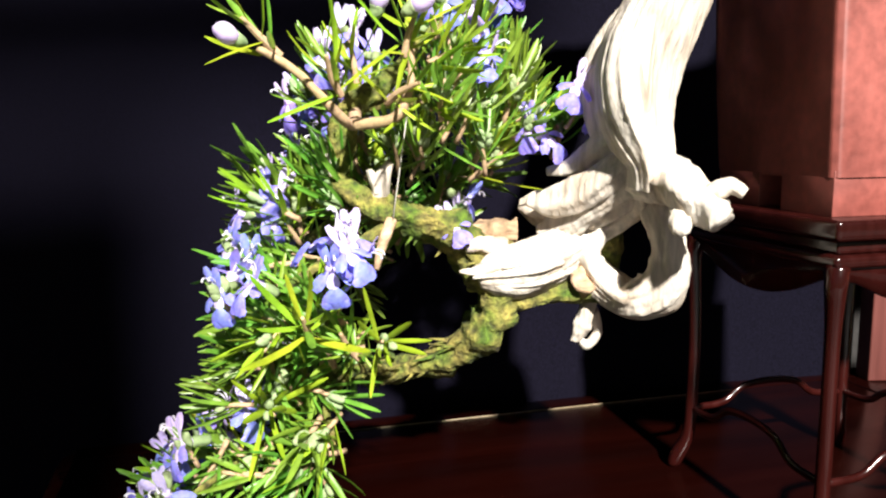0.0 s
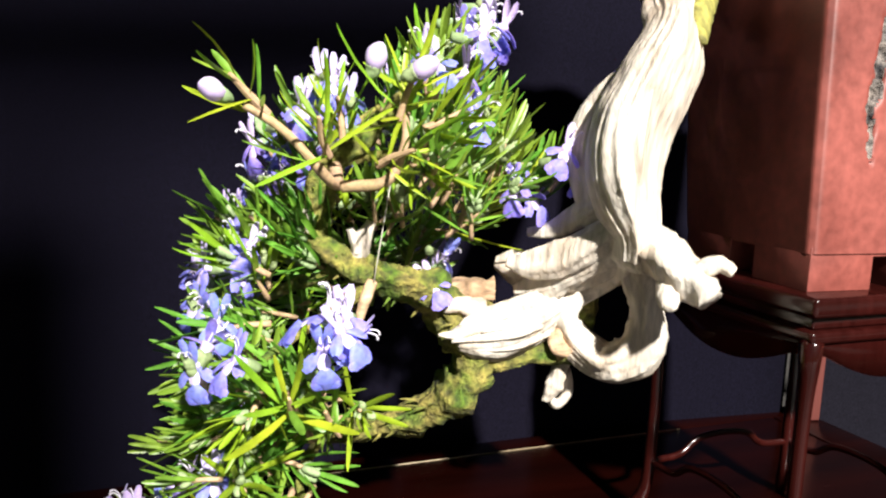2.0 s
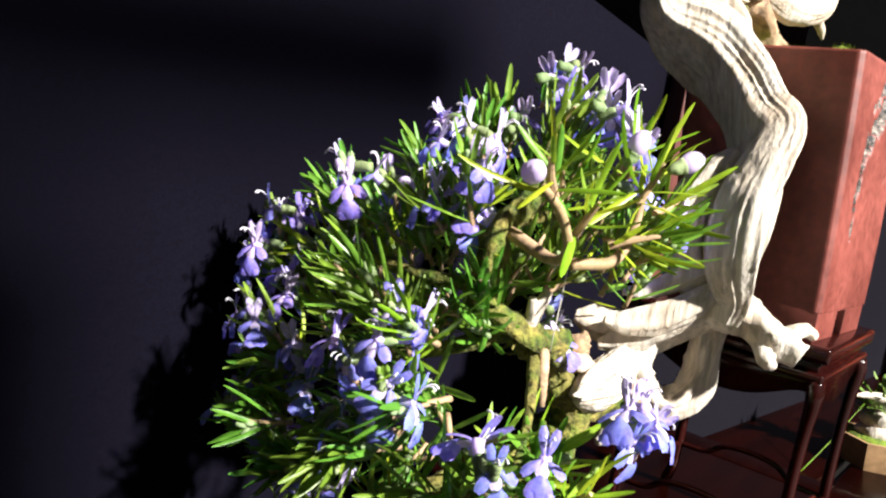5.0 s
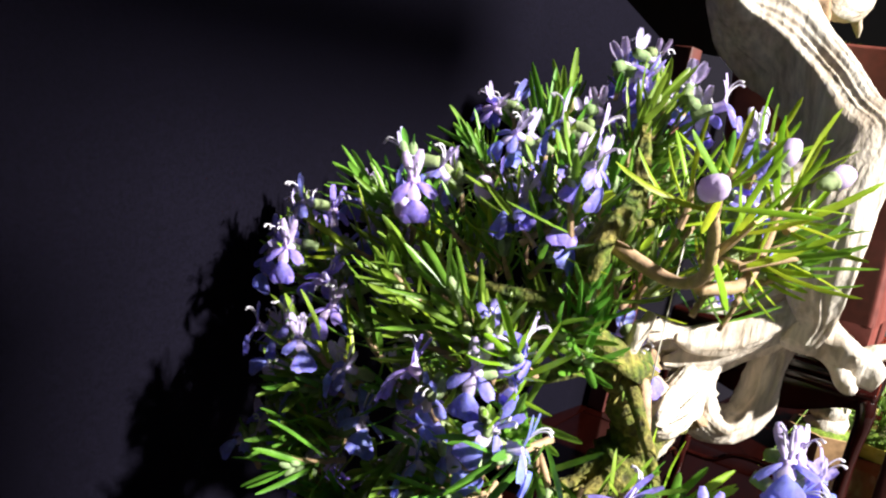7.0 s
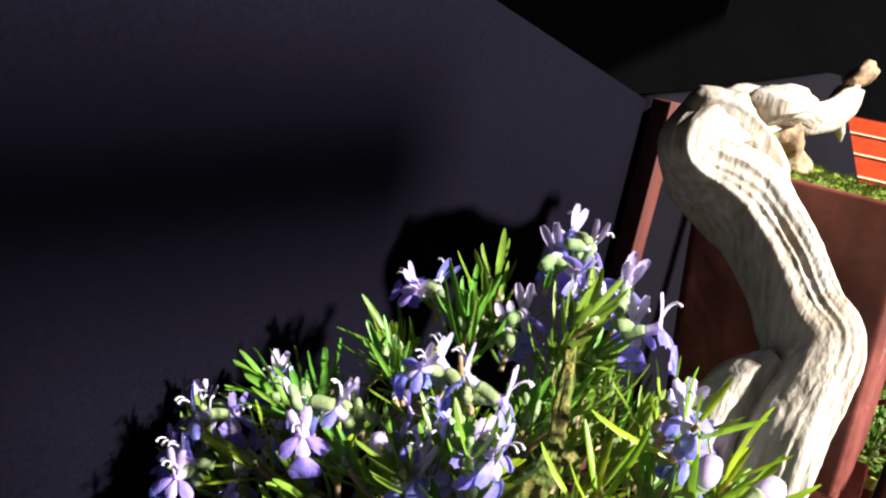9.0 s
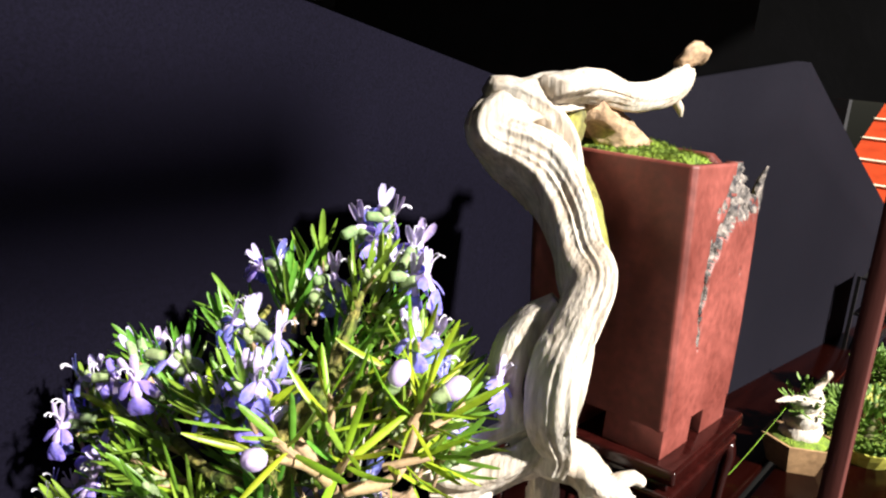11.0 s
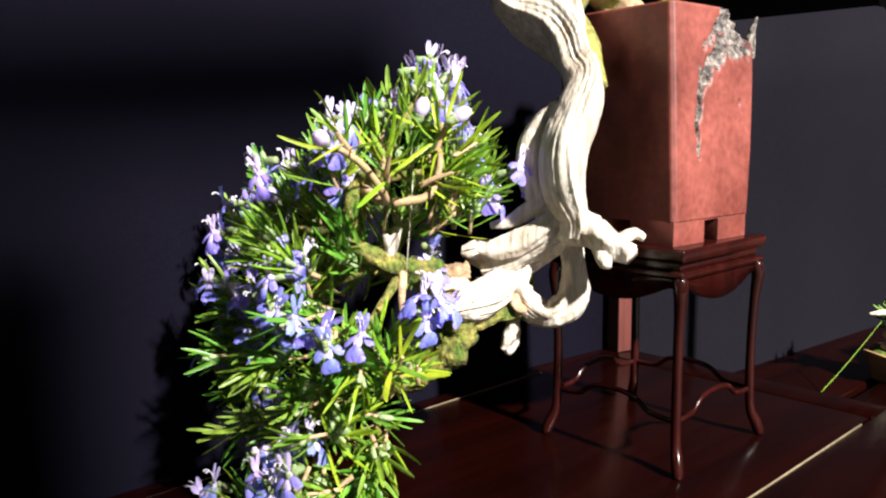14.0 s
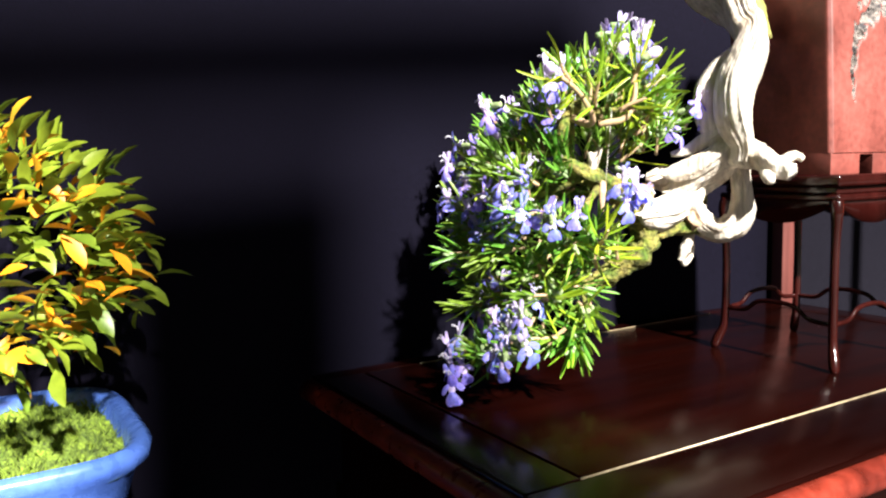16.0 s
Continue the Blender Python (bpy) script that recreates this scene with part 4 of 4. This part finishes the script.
for i in range(1500):
    th_, ph = lr.uniform(0, 2 * math.pi), math.acos(lr.uniform(-0.75, 1))
    d = Vector((math.sin(ph) * math.cos(th_), math.sin(ph) * math.sin(th_), math.cos(ph)))
    lump = 1 + 0.16 * noise.noise(d * 3.2 + Vector((4, 1, 0))) + 0.07 * noise.noise(d * 9)
    p = Vector((d.x * 0.096, d.y * 0.092, d.z * 0.060)) * lump * (lr.uniform(0.80, 1.0)) + Vector((0, 0, 0.078))
    way = (d + Vector((lr.gauss(0, 1), lr.gauss(0, 1), lr.gauss(0, 1))) * 0.55).normalized()
    q = way.to_track_quat("Y", "Z") @ Euler((0, lr.uniform(-0.8, 0.8), 0)).to_quaternion()
    me = L_O if lr.random() < 0.30 else L_G
    s = lr.uniform(0.52, 0.98)
    mtx = Matrix.LocRotScale(p, q, (s, s, s))
    if d.x > 0.1 and d.y < 0.55 and i % 3 == 0:
        ob = new("leaf", me)
        ob.parent = shrub
        ob.matrix_basis = mtx
    else:
        nv = [crown_bm.verts.new(mtx @ v.co) for v in me.vertices]
        for f in me.polygons:
            crown_bm.faces.new([nv[k] for k in f.vertices]).material_index = 1 if me is L_O else 0
tagged(part("crown", crown_bm, [M_OLEAF, M_ORANGE], shrub), kind="stuff")
bp = thing("glazed_pot", (SX + 0.012, SY, 0.685), "deep blue glazed rectangular bonsai pot filled with moss", "pot")
bm = bmesh.new()
prof = [(0.058, 0.0), (0.066, 0.03), (0.074, 0.058), (0.079, 0.062), (0.080, 0.067), (0.077, 0.070), (0.072, 0.068), (0.066, 0.045), (0.0, 0.040)]
rings = []
for r_, z in prof:
    ring = []
    for i in range(48):
        a = 2 * math.pi * i / 48
        c, s = math.cos(a), math.sin(a)
        k = (abs(c) ** 5 + abs(s) ** 5) ** (-1 / 5)
        ring.append(bm.verts.new((r_ * c * k, r_ * 0.8 * s * k, z)))
    rings.append(ring)
for a, b in zip(rings, rings[1:]):
    for i in range(48):
        bm.faces.new((a[i], a[(i + 1) % 48], b[(i + 1) % 48], b[i]))
bm.faces.new(rings[0][::-1])
part("body", bm, M_BLUE, bp)
bm = bmesh.new()
gv = {}
for i in range(41):
    for j in range(41):
        x, y = -0.069 + 0.138 * i / 40, -0.055 + 0.110 * j / 40
        gv[i, j] = bm.verts.new((x, y, 0.062 + 0.006 * noise.noise(Vector((x * 60, y * 60, 1))) + 0.004 * noise.noise(Vector((x * 220, y * 220, 3)))))
for i in range(40):
    for j in range(40):
        bm.faces.new((gv[i, j], gv[i + 1, j], gv[i + 1, j + 1], gv[i, j + 1]))
for _ in range(1500):
    i, j = lr.randrange(1, 40), lr.randrange(1, 40)
    p = gv[i, j].co.copy()
    d = Vector((lr.uniform(-1, 1), lr.uniform(-1, 1), 1.2)).normalized() * lr.uniform(0.003, 0.007)
    s = d.orthogonal().normalized() * 0.0010
    bm.faces.new([bm.verts.new(c) for c in (p - s, p + s, p + d)])
tagged(part("moss", bm, M_MOSS, bp), kind="stuff")
t2 = thing("side_table", (SX, SY, 0), "dark lacquered side table under the blue pot", "table")
part("top", box(bmesh.new(), (-0.15, -0.13, 0.667), (0.12, 0.14, 0.685), 0.002), M_TABLE, t2)
for sx in (-0.13, 0.10):
    for sy in (-0.11, 0.12):
        part("leg", box(bmesh.new(), (sx - 0.012, sy - 0.012, 0), (sx + 0.012, sy + 0.012, 0.6669), 0.002), M_TABLE, t2)

# ---- far end: bench, small bonsai, shelf, red roof ----
bench = thing("far_bench", (0, 0, 0), "dark wooden bench carrying small bonsai", "bench")
for i in range(5):
    part("plank", box(bmesh.new(), (0.24, -0.50 + 0.137 * i, 0.684), (1.0, -0.367 + 0.137 * i - 0.004, 0.700), 0.002), M_TABLE, bench)
for x in (0.28, 0.96):
    for y in (-0.46, 0.01):
        part("leg", box(bmesh.new(), (x - 0.02, y - 0.02, 0), (x + 0.02, y + 0.02, 0.6839), 0.002), M_TABLE, bench)


def small_pot(name, at, r, h, mat, label, sides=6):
    th = thing(name, at, label, "pot")
    bm = bmesh.new()
    rs = []
    for k, z in ((0.72, 0.0), (0.9, h * 0.6), (1.0, h), (0.9, h), (0.86, h * 0.8), (0.0, h * 0.78)):
        rs.append([bm.verts.new((r * k * math.cos(2 * math.pi * i / sides), r * k * math.sin(2 * math.pi * i / sides), z)) for i in range(sides)])
    for a, b in zip(rs, rs[1:]):
        for i in range(sides):
            bm.faces.new((a[i], a[(i + 1) % sides], b[(i + 1) % sides], b[i]))
    bm.faces.new(rs[0][::-1])
    part("body", bm, mat, th, smooth=False)
    bm = bmesh.new()
    bmesh.ops.create_uvsphere(bm, u_segments=20, v_segments=10, radius=r * 0.84)
    for v in bm.verts:
        v.co.z = v.co.z * 0.3 + h * 0.85 + 0.002 * noise.noise(v.co * 300)
    part("moss", bm, M_MOSS, th)
    return th


def small_tree(at, h, w, n, mat, label, pale=False, seed=0):
    th = thing("small_bonsai", at, label, "bonsai")
    r = random.Random(seed)
    bm = bmesh.new()
    if pale:
        rows = []
        for i in range(26):
            a = i * 0.75
            k = 0.010 * (1 - 0.4 * i / 26)
            rows.append((math.cos(a) * k, math.sin(a) * k, h * 0.75 * i / 26, 0.0080, 0.0066))
        tube(bm, rows, 110, 12, ridge=0.2, rough=0.3)
        tube(bm, [(0.008, 0, h * 0.7, 0.004, 0.004), (0.014, -0.006, h * 0.95, 0.003, 0.003), (0.010, -0.010, h * 1.12, 0.0026, 0.0026), (0.004, -0.010, h * 1.15, 0.0024, 0.0024), (0.003, -0.010, h * 1.08, 0.002, 0.002)], 30, 8)
        tube(bm, [(-0.006, 0, h * 0.7, 0.005, 0.004), (-0.018, 0.01, h * 0.72, 0.003, 0.003), (-0.034, 0.016, h * 0.74, 0.001, 0.001)], 16, 8, rough=0.3)
    else:
        tube(bm, [(0, 0, 0, 0.006, 0.006), (0.004, 0, h * 0.5, 0.004, 0.004), (0, 0, h, 0.002, 0.002)], 16, 8, rough=0.3)
    part("trunk", bm, M_DEAD if pale else M_TRUNK, th)
    bm = bmesh.new()
    for _ in range(n):
        d = Vector((r.gauss(0, 1), r.gauss(0, 1), r.gauss(0, 0.7))).normalized()
        p = Vector((d.x * w, d.y * w, h * 0.75 + d.z * w * 0.6)) * (0.8 + 0.3 * noise.noise(d * 4))
        needle(bm, p, (d + Vector((r.gauss(0, 0.5), r.gauss(0, 0.5), 0.4))), r.uniform(0.005, 0.011), 0.003, 0.1)
    tagged(part("crown", bm, mat, th), kind="stuff")
    return th


small_pot("small_pot", (0.395, 0.030, 0.700), 0.030, 0.024, M_TANPOT, "hexagonal tan clay pot with moss on the bench")
small_tree((0.395, 0.030, 0.722), 0.050, 0.018, 80, M_FOLI, "tiny bonsai with bleached coiled trunk and curled tip", True, 2)
small_pot("small_pot", (0.455, -0.010, 0.700), 0.030, 0.014, M_YPOT, "shallow pale glazed pot with a bright conifer", 20)
small_tree((0.455, -0.010, 0.713), 0.035, 0.040, 900, M_FOLI, "spreading bright green dwarf conifer in a shallow pot", False, 3)
# a long thorny shoot reaching from the tiny bonsai
shoot = part("grass_blade", tube(bmesh.new(), [(0.315, 0.062, 0.7002, 0.0005, 0.0004), (0.340, 0.052, 0.722, 0.0004, 0.0003), (0.372, 0.040, 0.752, 0.0003, 0.0003)], 20, 6), M_YLEAF)
tagged(shoot, "thin yellow-green grass blade leaning against the small bonsai", "grass")

shelf = thing("display_shelf", (0.80, 0.0, 0.700), "black iron frame shelf with small potted trees", "shelf")
for x in (-0.035, 0.035):
    for y in (-0.070, 0.068):
        part("upright", box(bmesh.new(), (x - 0.002, y - 0.002, 0), (x + 0.002, y + 0.002, 0.092)), M_IRON, shelf, smooth=False)
for z in (0.044, 0.088):
    part("shelf_board", box(bmesh.new(), (-0.0329, -0.068, z), (0.0329, 0.066, z + 0.003)), M_IRON, shelf, smooth=False)
small_pot("small_pot", (0.795, 0.040, 0.7471), 0.014, 0.010, M_YPOT, "yellow glazed pot on the iron shelf", 20)
small_tree((0.795, 0.040, 0.756), 0.018, 0.014, 260, M_FOLI, "small leafy tree on the iron shelf", False, 6)
small_pot("small_pot", (0.60, 0.012, 0.7001), 0.018, 0.020, M_YPOT, "yellow glazed square pot on the bench", 4)
small_tree((0.60, 0.012, 0.719), 0.034, 0.020, 600, M_FOLI, "upright leafy small tree in a yellow pot", False, 8)

# the red roof beyond the wall: a slope of cloth panels with pale laths
roof = thing("red_roof", (0, 0, 0), "orange-red canopy roof with pale laths in the distance", "roof")
TILT_R = -24.0
for i in range(7):
    ob = part("roof_panel", box(bmesh.new(), (0, -0.9, -0.01), (0.148, 0.42, 0.0)), M_REDROOF, roof, smooth=False)
    ob.matrix_basis = pose(2.05, 0, 0.64, 0, TILT_R, 0) @ Matrix.Translation((0.15 * i, 0, 0))
    ob = part("lath", box(bmesh.new(), (-0.006, -0.9, 0.0003), (0.004, 0.42, 0.008)), M_BEAM, roof, smooth=False)
    ob.matrix_basis = pose(2.05, 0, 0.64, 0, TILT_R, 0) @ Matrix.Translation((0.15 * i, 0, 0))
part("beam", box(bmesh.new(), (3.02, -1.0, 1.06), (3.08, 0.45, 1.10)), M_BEAM, roof, smooth=False)
for y in (-0.95, 0.38):
    part("column", box(bmesh.new(), (3.03, y - 0.03, 0), (3.07, y + 0.03, 1.0599)), M_BEAM, roof, smooth=False)
    part("column", box(bmesh.new(), (2.06, y - 0.03, 0), (2.10, y + 0.03, 0.63)), M_BEAM, roof, smooth=False)
